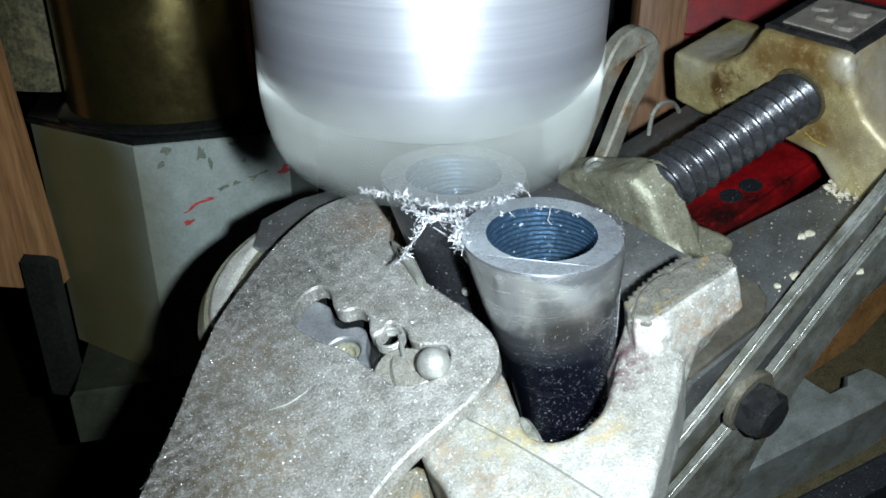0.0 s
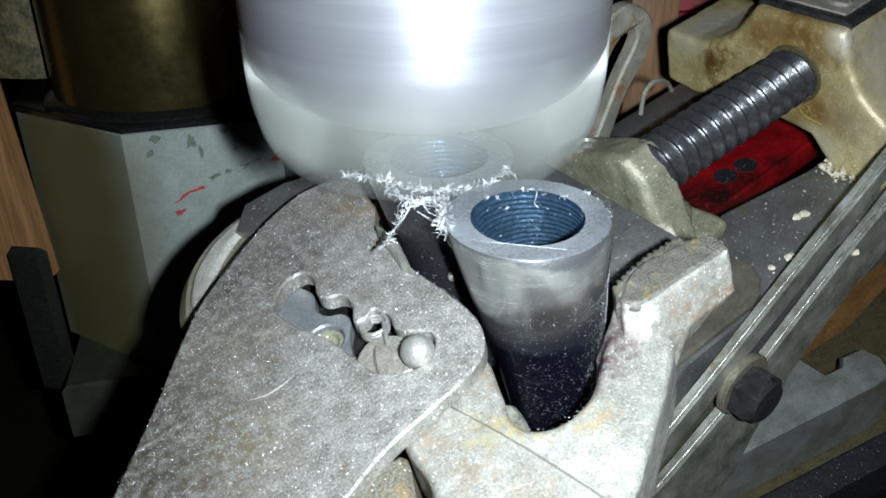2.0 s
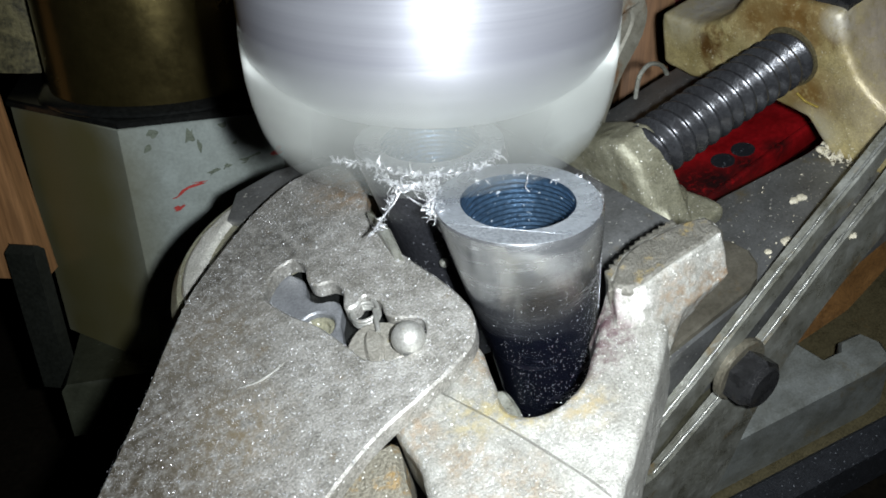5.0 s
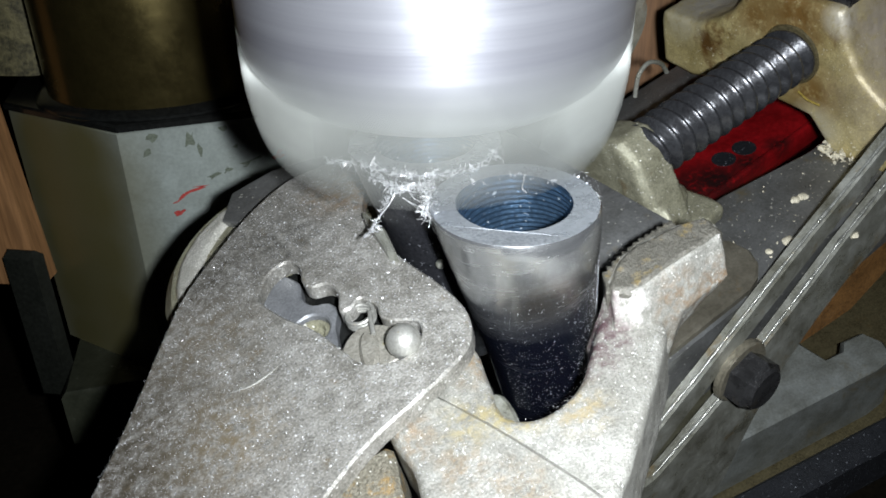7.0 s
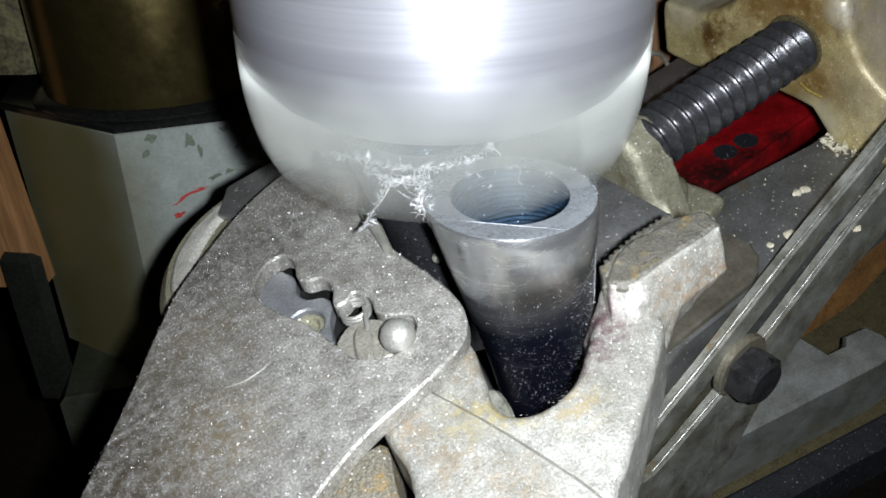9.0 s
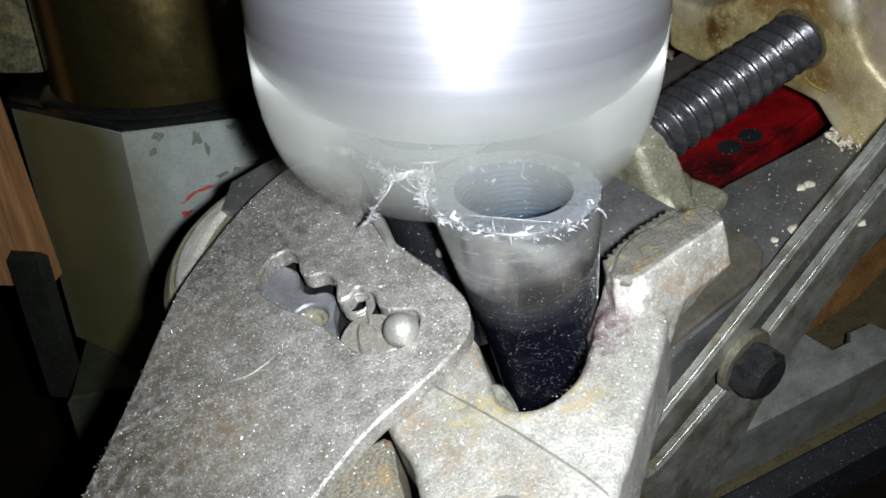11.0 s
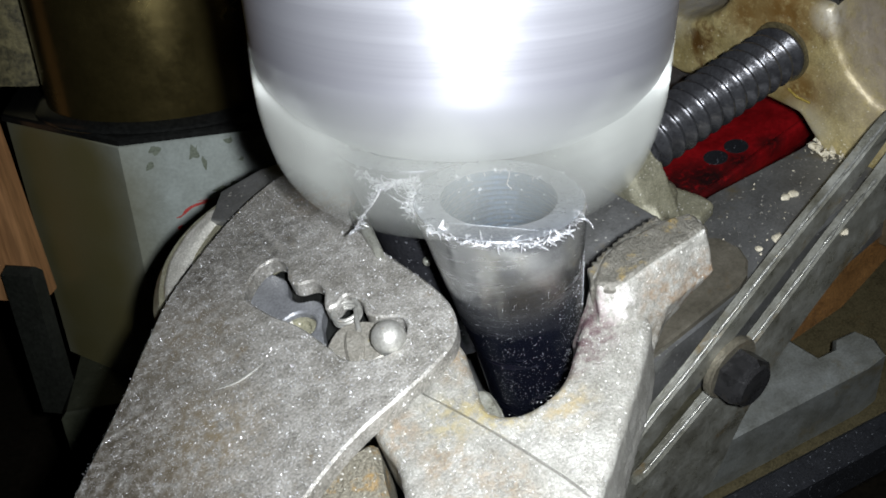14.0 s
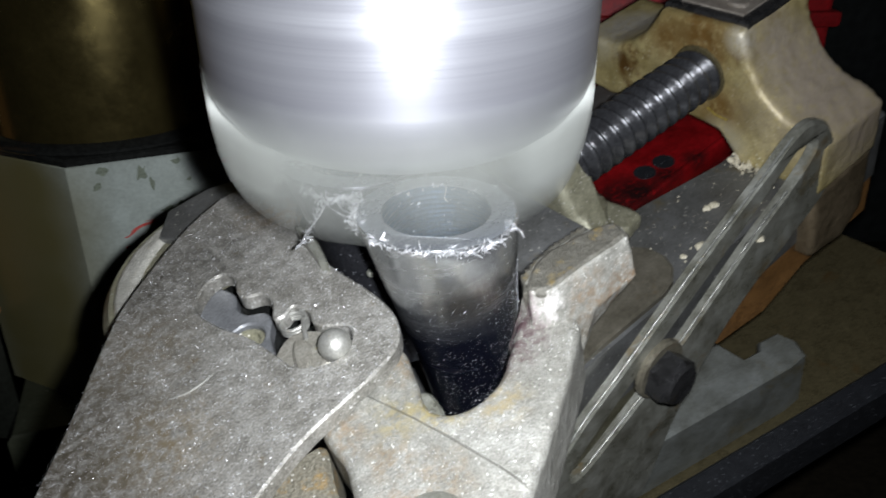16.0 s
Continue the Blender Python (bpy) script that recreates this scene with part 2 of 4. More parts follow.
DULL = material("rust_dulled_steel", (0.27, 0.265, 0.22), (0.15, 0.14, 0.105), (0.17, 0.10, 0.05), 0.55, 0.2, 170, 1800, 0.4, 0.57, coarse_bump=0.3, wide=0.6, grain=0.2)
BRIGHT = material("rubbed_bright_steel", (0.40, 0.41, 0.38), (0.11, 0.11, 0.085), (0.20, 0.17, 0.10), 0.30, 0.6, 350, 2200, 0.5, 0.58, grain=0.3)
RED = material("red_plastic", (0.34, 0.007, 0.010), (0.16, 0.003, 0.005), (0.02, 0.004, 0.004), 0.6, 0.0, 60, 700, 0.1, 0.6, grain=0.2, wide=0.7)
# the black patches are the shadow over the tray's lower part, painted in
TRAYRED = material("shaded_red_plastic", (0.36, 0.008, 0.011), (0.18, 0.004, 0.006), (0.02, 0.004, 0.004), 0.33, 0.0, 60, 700, 0.1, 0.58, grain=0.2, wide=0.7, patches=(((104, 48, -66), 9, (0.015, 0.005, 0.005)), ((116, 47, -66), 5, (0.02, 0.005, 0.005)), ((92, 52, -66), 12, (0.015, 0.005, 0.005)), ((128, 45, -66), 4, (0.03, 0.006, 0.006))), cover=(0.3, 0.5))
MOTTLE = material("mottled_casting", (0.20, 0.18, 0.09), (0.04, 0.04, 0.03), None, 0.6, 0.0, 230, 700, 0.5, coarse_bump=0.5, contrast=(0.45, 0.58))
# the split colours in the cutter's bright top and dark lower reflection
ALU = material("turned_aluminium", (0.43, 0.44, 0.47), (0.23, 0.235, 0.265), None, 0.43, 0.65, 42, 600, 0.1, stretch=(0.15, 0.15, 4.0), aniso=0.45, grain=0.12, split=((0.24, 0.245, 0.27), 0.024, 0.040), wobble=0.010, contrast=(0.3, 0.7))

TOOTH = material("pale_cutter_teeth", (0.29, 0.305, 0.285), (0.23, 0.24, 0.225), None, 0.45, 0.3, 90, 600, 0.1, grain=0.2)
CHIP = material("bright_chips", (0.66, 0.68, 0.70), (0.45, 0.47, 0.50), None, 0.28, 0.6, 900, 4000, 0.5)
BRASS = material("yellow_brass", (0.55, 0.42, 0.10), (0.40, 0.30, 0.07), None, 0.35, 0.6, 400, 2000, 0.2)
CRUMB = material("pale_crumbs", (0.62, 0.58, 0.45), (0.42, 0.38, 0.27), None, 0.6, 0.0, 900, 4000, 0.5)
REDPAINT = material("red_paint", (0.45, 0.05, 0.04), (0.30, 0.03, 0.03), None, 0.5, 0.0, 400, 2000, 0.2)
GREENCHIP = material("bare_dark_spots", (0.15, 0.175, 0.13), (0.08, 0.10, 0.065), None, 0.6, 0.0, 400, 2000, 0.2)
RUBBER = material("black_belt", (0.02, 0.022, 0.026), (0.012, 0.013, 0.015), None, 0.4, 0.1, 200, 1900, 0.6, speck=(0.25, 0.27, 0.3))
BROWN = material("brown_bench", (0.024, 0.019, 0.012), (0.012, 0.010, 0.006), None, 0.55, 0.0, 30, 300, 0.3)
RUSTBAR = material("rusty_edge", (0.26, 0.13, 0.04), (0.14, 0.065, 0.02), (0.08, 0.045, 0.02), 0.5, 0.1, 120, 1500, 0.5, 0.58, wide=0.6)
BLACKOUT = material("dark_shop", (0.03, 0.035, 0.035), (0.015, 0.017, 0.017), None, 0.7, 0.0, 12, 90, 0.2)


# ---- mesh helpers ----
def part(name, bm, mat, parent, label="", at=None, smooth=True):
    me = bpy.data.meshes.new(name)
    bmesh.ops.recalc_face_normals(bm, faces=bm.faces)
    bm.to_mesh(me)
    bm.free()
    me.materials.append(mat)
    ob = new(name, me)
    if smooth:
        for f in me.polygons:
            f.use_smooth = True
        me.set_sharp_from_angle(angle=radians(38))
    ob.parent = parent
    if at is not None:
        ob.matrix_local = at
    if label:
        tagged(ob, label)
    return ob


def thing(name, label, category, m=None, group="", kind=""):
    ob = new(name)
    ob.empty_display_size = 0.005
    if m is not None:
        ob.matrix_world = m
    return tagged(ob, label, category, group, kind)


def curved(points, steps=4, closed=True):
    """A smooth line through points (Catmull-Rom)."""
    out, n = [], len(points)
    for i in range(n if closed else n - 1):
        if closed:
            a, b, c, d = (Vector(points[(i + k) % n]) for k in (-1, 0, 1, 2))
        else:
            a, b, c, d = (Vector(points[min(max(i + k, 0), n - 1)]) for k in (-1, 0, 1, 2))
        for s in range(steps):
            t = s / steps
            out.append(0.5 * (2 * b + (c - a) * t + (2 * a - 5 * b + 4 * c - d) * t * t + (3 * b - a - 3 * c + d) * t ** 3))
    if not closed:
        out.append(Vector(points[-1]))
    return out


def inset(loop, d):
    n, out = len(loop), []
    area = sum(loop[i].x * loop[(i + 1) % n].y - loop[(i + 1) % n].x * loop[i].y for i in range(n))
    s = 1 if area > 0 else -1
    for i in range(n):
        e = loop[(i + 1) % n] - loop[i - 1]
        if e.length < 1e-9:
            out.append(loop[i].copy())
            continue
        e.normalize()
        out.append(loop[i] + Vector((-e.y, e.x)) * d * s)
    return out


def slab(outer, z0, z1, holes=(), bevel=0.4, bm=None, to=None, scale=MM):
    """A plate of an outline with holes, with bevelled upper edges. to: turns (x, y, z) into the place."""
    from mathutils.geometry import tessellate_polygon
    bm = bm or bmesh.new()
    to = to or (lambda x, y, z: (x, y, z))
    loops = [[Vector(p) for p in outer]] + [[Vector(p) for p in h] for h in holes]
    rings = []
    for k, lp in enumerate(loops):
        tops = inset(lp, bevel if k == 0 else -bevel)
        ring = []
        for pts, z in ((lp, z0), (lp, z1 - bevel), (tops, z1)):
            ring.append([bm.verts.new(Vector(to(p.x, p.y, z)) * scale) for p in pts])
        for lo, hi in zip(ring, ring[1:]):
            n = len(lo)
            for i in range(n):
                bm.faces.new((lo[i], lo[(i + 1) % n], hi[(i + 1) % n], hi[i]))
        rings.append(ring)
    tris = tessellate_polygon([[Vector((p.x, p.y, 0)) for p in lp] for lp in loops])
    for level in (0, 2):
        flat = [v for ring in rings for v in ring[level]]
        for t in tris:
            try:
                bm.faces.new([flat[i] for i in t])
            except ValueError:
                pass
    return bm


def lathe(profile, seg=64, bm=None, cx=0.0, cy=0.0, scale=MM, closed=False, height=None):
    """A body of revolution round z from (radius, height) pairs. height(x, y, z) may bend a ring."""
    bm = bm or bmesh.new()
    rings = []
    for r, z in profile:
        ring = []
        for i in range(seg):
            a = 2 * math.pi * i / seg
            x, y = cx + r * math.cos(a), cy + r * math.sin(a)
            ring.append(bm.verts.new(Vector((x, y, height(x, y, z) if height else z)) * scale))
        rings.append(ring)
    pairs = list(zip(rings, rings[1:])) + ([(rings[-1], rings[0])] if closed else [])
    for lo, hi in pairs:
        for i in range(seg):
            bm.faces.new((lo[i], lo[(i + 1) % seg], hi[(i + 1) % seg], hi[i]))
    if not closed:
        for ring in (rings[0], rings[-1]):
            if (ring[0].co - ring[seg // 2].co).length > 1e-7:
                bm.faces.new(ring)
    return bm


def box(x0, x1, y0, y1, z0, z1, bevel=0.8, bm=None):
    b = bmesh.new()
    bmesh.ops.create_cube(b, size=1)
    for v in b.verts:
        v.co = Vector(((x0 + x1) / 2 + v.co.x * (x1 - x0), (y0 + y1) / 2 + v.co.y * (y1 - y0), (z0 + z1) / 2 + v.co.z * (z1 - z0))) * MM
    if bevel:
        bmesh.ops.bevel(b, geom=b.edges[:], offset=bevel * MM, segments=2, affect="EDGES", profile=0.5)
    if bm is None:
        return b
    me = bpy.data.meshes.new("join")
    b.to_mesh(me)
    b.free()
    bm.from_mesh(me)
    bpy.data.meshes.remove(me)
    return bm


def tube_along(points, radius, seg=10, bm=None, scale=MM):
    """A round wire along points."""
    bm = bm or bmesh.new()
    pts = [Vector(p) for p in points]
    rings = []
    for i, p in enumerate(pts):
        d = (pts[min(i + 1, len(pts) - 1)] - pts[max(i - 1, 0)]).normalized()
        u = d.orthogonal().normalized()
        if rings:
            u = (last - d * last.dot(d)).normalized()
        last = u
        v = d.cross(u)
        r = radius(i / (len(pts) - 1)) if callable(radius) else radius
        rings.append([bm.verts.new((p + (u * math.cos(a) + v * math.sin(a)) * r) * scale) for a in (2 * math.pi * k / seg for k in range(seg))])
    for lo, hi in zip(rings, rings[1:]):
        for i in range(seg):
            bm.faces.new((lo[i], lo[(i + 1) % seg], hi[(i + 1) % seg], hi[i]))
    bm.faces.new(rings[0])
    bm.faces.new(rings[-1])
    return bm


LUMPS = bpy.data.textures.new("casting_lumps", "CLOUDS")
LUMPS.noise_scale, LUMPS.noise_depth = 0.0035, 4


def cast_finish(ob, voxel=0.7, soften=3, lumps=0.5):
    """Melts joined blocks into one rounded, uneven casting."""
    r = ob.modifiers.new("melt", "REMESH")
    r.mode, r.voxel_size, r.use_smooth_shade = "VOXEL", voxel * MM, True
    s = ob.modifiers.new("soften", "SMOOTH")
    s.factor, s.iterations = 0.5, soften
    d = ob.modifiers.new("lumps", "DISPLACE")
    d.texture, d.texture_coords, d.strength, d.mid_level = LUMPS, "LOCAL", lumps * MM, 0.5
    return ob


# ---- the workpieces: two tapered steel bushings ----
def bushing(cx, cy, r_top, r_low, bore, label, finish=TUBE):
    top = thing("steel_bushing", label, "bushing", VISE, "bushings in the pliers")
    flat = lambda x, y, z: z - 100 + cut_height(x, y) if z > 50 else z
    prof = [(bore, 100), (r_top - 0.25, 100), (r_top, 99.6), (r_top - 0.1, 97), (r_top * 0.6 + r_low * 0.4, 2), (r_low, -16), (r_low - 0.8, -34)]
    bm = bmesh.new()
    seg = 96
    rings = []
    for r, z in prof:
        ring = []
        for i in range(seg):
            a = 2 * math.pi * i / seg
            x, y = cx + r * math.cos(a), cy + r * math.sin(a)
            ring.append(bm.verts.new(Vector((x, y, flat(x, y, z))) * MM))
        rings.append(ring)
    for lo, hi in zip(rings[1:], rings[2:]):
        for i in range(seg):
            bm.faces.new((lo[i], lo[(i + 1) % seg], hi[(i + 1) % seg], hi[i]))
    bm.faces.new(rings[-1])
    part("wall", bm, finish, top)
    # milled ring
    bm = bmesh.new()
    steps = [bore + (r_top - 0.25 - bore) * k / 24 for k in range(25)]
    rows = []
    for r in steps:
        ring = []
        for i in range(seg):
            a = 2 * math.pi * i / seg
            x, y = cx + r * math.cos(a), cy + r * math.sin(a)
            ring.append(bm.verts.new(Vector((x, y, cut_height(x, y))) * MM))
        rows.append(ring)
    for lo, hi in zip(rows, rows[1:]):
        for i in range(seg):
            bm.faces.new((lo[i], lo[(i + 1) % seg], hi[(i + 1) % seg], hi[i]))
    part("milled_face", bm, STEEL, top, "freshly milled bright steel face", None, False)
    # bore with fine tool ridges
    bm = bmesh.new()
    rows = []
    depth = 30.0
    for k in range(61):
        r = bore - (0.16 if k % 2 else 0.0) * (k > 2)
        ring = []
        for i in range(seg):
            a = 2 * math.pi * i / seg
            x, y = cx + r * math.cos(a), cy + r * math.sin(a)
            z = cut_height(x, y)
            low = 12 - depth
            ring.append(bm.verts.new(Vector((x, y, z + (low - z) * k / 60)) * MM))
        rows.append(ring)
    for lo, hi in zip(rows, rows[1:]):
        for i in range(seg):
            bm.faces.new((lo[i], lo[(i + 1) % seg], hi[(i + 1) % seg], hi[i]))
    bm.faces.new(rows[-1])
    part("bore", bm, BORE, top, "blued bore with fine turning ridges", None, False)
    return top


near = bushing(3.1, 2.5, 12.8, 9.6, 8.7, "tapered dark blued steel bushing being milled flat, held in the pliers")
rear = bushing(4.3, 28.6, 13.2, 10.2, 8.7, "dark steel bushing already milled flat, behind the other one", TUBED)
bm = bmesh.new()
bmesh.ops.create_uvsphere(bm, u_segments=16, v_segments=10, radius=0.9 * MM)
for v in bm.verts:
    v.co += Vector((-3.6, 19.6, -5.0)) * MM
part("weld_bead", bm, STRAP, rear, "small shiny bead")

# on the near side a sliver of the old, duller end face stands a hair proud of the milled ring
EDGE_R, EDGE_D = 12.6, 8.6
reach = math.acos(EDGE_D / EDGE_R)
around = math.atan2(-0.678, -0.735)
crescent = [Vector((3.1 + EDGE_R * math.cos(around + a), 2.5 + EDGE_R * math.sin(around + a))) for a in (reach * (k / 12 - 1) for k in range(25))]
on_face = lambda x, y, z: (x, y, cut_height(x, y) + z)
part("old_face", slab(crescent, 0.0, 0.07, (), 0.02, None, on_face), OLDFACE, near, "dull sliver of the old end face", None, False)
# thin raised line added along the cut edge for its glint
part("edge_glint", tube_along([on_face(*crescent[0].lerp(crescent[-1], k / 20), 0.04) for k in range(21)], lambda f: 0.02 + 0.07 * math.sin(math.pi * f), 6), STEEL, near, "thin bright line added for the glint on the cut edge")

# ---- pliers ----
pliers = thing("locking_pliers", "worn grey steel locking pliers gripping the bushings", "pliers", VISE)
PLATE = [(-74, 9), (-59.5, 24.5), (-51, 34.7), (-43.1, 43.4), (-33.6, 50.1), (-23, 56.3), (-13.2, 59.3), (-5.5, 57.8), (-1.3, 53.5), (-1.7, 45.3), (-5.6, 41.4), (-9.4, 33.3), (-9.6, 21.6), (-8.7, 10.4), (-9.2, 3.3), (-11.1, -1), (-14.2, -3.7), (-19.2, -5.1), (-25.2, -6), (-32.8, -7), (-41, -9.5), (-62, -18), (-80, -24), (-92, -8)]
SLOT = [(-33, 31.8), (-30.9, 34.8), (-27.7, 36.8), (-24.7, 36.5), (-23.8, 33.7), (-25.3, 29.9), (-24.9, 27.4), (-22.3, 25.7), (-22.1, 22.5), (-24.1, 18.6), (-22.4, 17.6), (-20.1, 18.4), (-18.9, 15.2), (-19.8, 12.4), (-19.0, 10.0), (-16.1, 6.8), (-18, 3.4), (-22.1, 2.2), (-27, 5.7), (-28.1, 11), (-29.4, 18.4), (-31.7, 24.5)]
part("handle_plate", slab(curved(PLATE, 5), -3.0, 0.0, [curved(SLOT, 4)], 0.35), GALV, pliers, "flat dusty grey steel handle plate with a scalloped slot")
# black sheet added in place of the deep shade inside the slot
part("slot_shade", slab(curved([(-36, 28), (-34, 38), (-24, 40), (-18, 30), (-15, 12), (-14, 3), (-24, 0), (-32, 12)], 3), -6.4, -5.9, (), 0.1), GLOSSY, pliers, "black sheet added for the deep shade under the slot")
CAM = [(-29.0 + 3.3 * math.cos(radians(15 * k)), 21.8 + 3.3 * math.sin(radians(15 * k))) for k in range(24)]
INNER = [(-70, 8), (-50, 32), (-36, 44), (-27.6, 40), (-25.8, 36.8), (-25.1, 33.5), (-26.5, 30), (-26.0, 26.9), (-23.6, 25.1), (-23.4, 22.5), (-25.6, 19.4), (-27.0, 16), (-30.4, 10), (-36, 0), (-60, -12), (-80, -14)]
part("inner_plate", slab(curved(INNER, 3), -8.0, -3.2, [CAM], 0.35), INNERM, pliers, "dark grey inner plate seen through the slot")
bm = bmesh.new()
bmesh.ops.create_uvsphere(bm, u_segments=32, v_segments=20, radius=2.75 * MM)
for v in bm.verts:
    v.co += Vector((-20.3, 4.3, 0.6)) * MM
lathe([(2.2, -6), (2.2, 0)], 24, bm, -20.3, 4.3)
part("rivet", bm, RIVET, pliers, "round polished rivet head")
bm = slab(curved([(-27, 5), (-28.5, 11), (-24, 14), (-20, 11.5), (-19, 7), (-21, 3.4)], 4), -6.2, -1.2, (), 0.4)
part("pawl", bm, PAWLM, pliers, "small worn pawl under the rivet")
coil = [(-21.8 + 2.3 * math.cos(a), 16.0 + 2.3 * math.sin(a), -2.6 + 0.11 * a) for a in (0.35 * k for k in range(56))]
part("pawl_cheek", slab(curved([(-27.4, 5.4), (-25.6, 4.4), (-22.6, 9.0), (-23.4, 11.8), (-25.4, 10.4)], 3), -2.0, -0.4, (), 0.5), PAWLM, pliers, "worn cheek of the pawl")
part("scratch", tube_along(curved([(-45.4, 16.2, 0.02), (-42.6, 15.0, 0.06), (-39.8, 14.9, 0.08), (-37.2, 15.4, 0.02)], 4, False), lambda f: 0.04 + 0.16 * math.sin(math.pi * f), 8), RIVET, pliers, "bright raised scratch on the plate")
spring = part("spring", tube_along(coil, 0.34, 8), RIVET, pliers, "small coil spring")
part("spring_leg", tube_along([(-20.5, 14.6, -0.4), (-21.6, 12.4, -0.3), (-22.6, 10.2, -0.6)], 0.4, 8), RIVET, spring)
part("cam_disc", lathe([(3.2, -7.6), (3.2, -4.4), (2.8, -4.0), (2.3, -4.1), (2.0, -5.0), (0.01, -5.2)], 32, None, -29.0, 21.8), NUTG, pliers, "round worn cam in its hole")

JAW = [(-11.6, 0), (-13.6, -6.8), (-16.1, -13.3), (-14.4, -17.1), (-9.4, -18.5), (-4.4, -17.4), (0.4, -14.4), (5.2, -11.0), (9, -9.6), (12.5, -10), (14, -13), (12.5, -17), (9.9, -20.6), (-2.4, -28.2), (-12.6, -34), (-26, -40), (-38, -30), (-33.0, -17), (-31.2, -12), (-30.4, -4.5), (-26, -2), (-18, 3)]
jaw = part("jaw", slab(curved(JAW, 4), -17.0, -3.6, (), 1.0), JAWM, pliers, "pitted cast jaw with a rounded notch and rust stains")
cast_finish(jaw, 0.5, 2, 0.4)
TOP = [(8.5, -10.5), (14.2, -8.1), (19.0, -8.5), (23.9, -9.4), (28.3, -11.6), (28.2, -14.2), (26.8, -16.2), (17.0, -15.6), (9.9, -15.4), (7.2, -12.9)]
MID = [(5.6, -10.2), (14.2, -7.6), (19.0, -7.8), (24.4, -8.6), (29.4, -11.2), (29.2, -14.6), (26.2, -18.3), (16.0, -18.3), (8.0, -17.2), (5.0, -14.9)]
LOW = [(3.4, -9.6), (10.0, -8.8), (13.0, -9.2), (15.6, -10.2), (17.6, -12.2), (17.4, -14.4), (16.0, -17.2), (12.6, -18.8), (7.0, -20.4), (1.0, -14.0)]
FOOT = [(3.0, -9.6), (9.0, -9.2), (11.0, -9.8), (12.4, -10.8), (13.2, -12.4), (13.0, -14.6), (12.0, -17.2), (10.4, -18.8), (6.4, -20.8), (1.0, -14.0)]
bm = bmesh.new()
rings = [[bm.verts.new(Vector((x, y, w)) * MM) for x, y in loop] for loop, w in ((FOOT, -17.0), (LOW, -10.0), (MID, -4.6), (TOP, 2.4))]
for lo, hi in zip(rings, rings[1:]):
    for k in range(len(TOP)):
        n = (k + 1) % len(TOP)
        bm.faces.new((lo[k], hi[k], hi[n], lo[n]))
bm.faces.new(rings[0])
bm.faces.new(list(reversed(rings[-1])))
bmesh.ops.recalc_face_normals(bm, faces=bm.faces)
tip = part("jaw_tip", bm, JAWM, jaw, "bevelled cast tip of the jaw")
cast_finish(tip, 0.35, 1, 0.5)
# the top's rust, and its dimmer upward face, are both put into the colour
cast_finish(part("dim_top", slab(curved(TOP, 3), -1.0, 2.8, (), 0.9), WORNTOP, jaw, "rust-stained dark top of the jaw tip"), 0.35, 2, 0.5)
ridge = [(6.6, -12.0), (8.2, -10.2)]
for k in range(13):
    ridge += [(8.8 + 1.3 * k, -9.6 + 1.9 * math.sin(0.16 * k + 0.35)), (9.5 + 1.3 * k, -8.8 + 1.9 * math.sin(0.16 * k + 0.4))]
ridge += [(24.0, -11.5), (9.0, -12.5)]
cast_finish(part("jaw_teeth", slab([Vector(p) for p in ridge], -7.0, 2.0, (), 0.2), WORNTOP, jaw, "worn gripping teeth along the jaw"), 0.3, 1, 0.4)
part("jaw_rib", slab(curved([(-25.0, -2.5), (-22.6, -12.4), (-20.3, -22.6), (-17.9, -33), (-14.8, -34), (-16.8, -21.6), (-19.3, -11.0), (-22.2, -2)], 3), -5.0, -2.9, (), 1.0), JAWM, jaw)
part("jaw_pivot", lathe([(5.2, -5), (5.2, -3.0), (4.6, -2.5), (0.01, -2.3)], 40, None, -28.3, -30.0), STRAP, pliers, "round worn pivot head")
part("lower_handle", slab(curved([(-31.6, -4.5), (-33.4, -11.4), (-36, -18), (-42, -28), (-60, -34), (-80, -24), (-60, -8), (-44, -5)], 4), -16, -6.0, (), 1.0), RUSTY, pliers, "rust-stained second handle under the plate")

part("liner_strip", slab([Vector(p) for p in ((-11.6, 22), (-10.6, 20.4), (-8.6, 27), (-8.4, 33.5), (-9.2, 34.2))], -14, 2.6, (), 0.4), STRAP, pliers, "thin steel liner beside the bushing")
part("spacer", slab(curved([(-13.6, -6), (-12.0, -7.5), (-13.2, -12.6), (-15.2, -13), (-15.4, -9)], 3), -16, -9.5, (), 0.6), STRAP, pliers, "polished spacer inside the notch")

# ---- vise ----
vise = thing("drill_press_vise", "oily cast iron drill press vise with a black lead screw", "vise", VISE)
part("rail", slab([Vector(p) for p in ((-40, -1), (150, -1), (150, 19), (105, 20.9), (78, 25.6), (-40, 30))], -66, -44.5, (), 0.8), RAIL, vise, "flat oiled guide rail with metal chips")
part("rail", box(-40, 150, 60, 76, -64, -44.5, 0.8), RAIL, vise)
# lead screw with a round trapezoid thread
bm = bmesh.new()
seg, turns, pitch, ro, ri = 28, 15, 4.1, 7.3, 5.0
n = seg * turns
prof = [(ri, 0.02), (ri + 0.5, 0.22), (ro - 0.45, 0.38), (ro, 0.52), (ro - 0.05, 0.66), (ro - 0.7, 0.82)]
rings = []
for i in range(n + 1):
    a = 2 * math.pi * i / seg
    base = 54 + pitch * i / seg
    rings.append([bm.verts.new(Vector((base + pitch * f, 30.5 + r * math.cos(a), -21.5 + r * math.sin(a))) * MM) for r, f in prof])
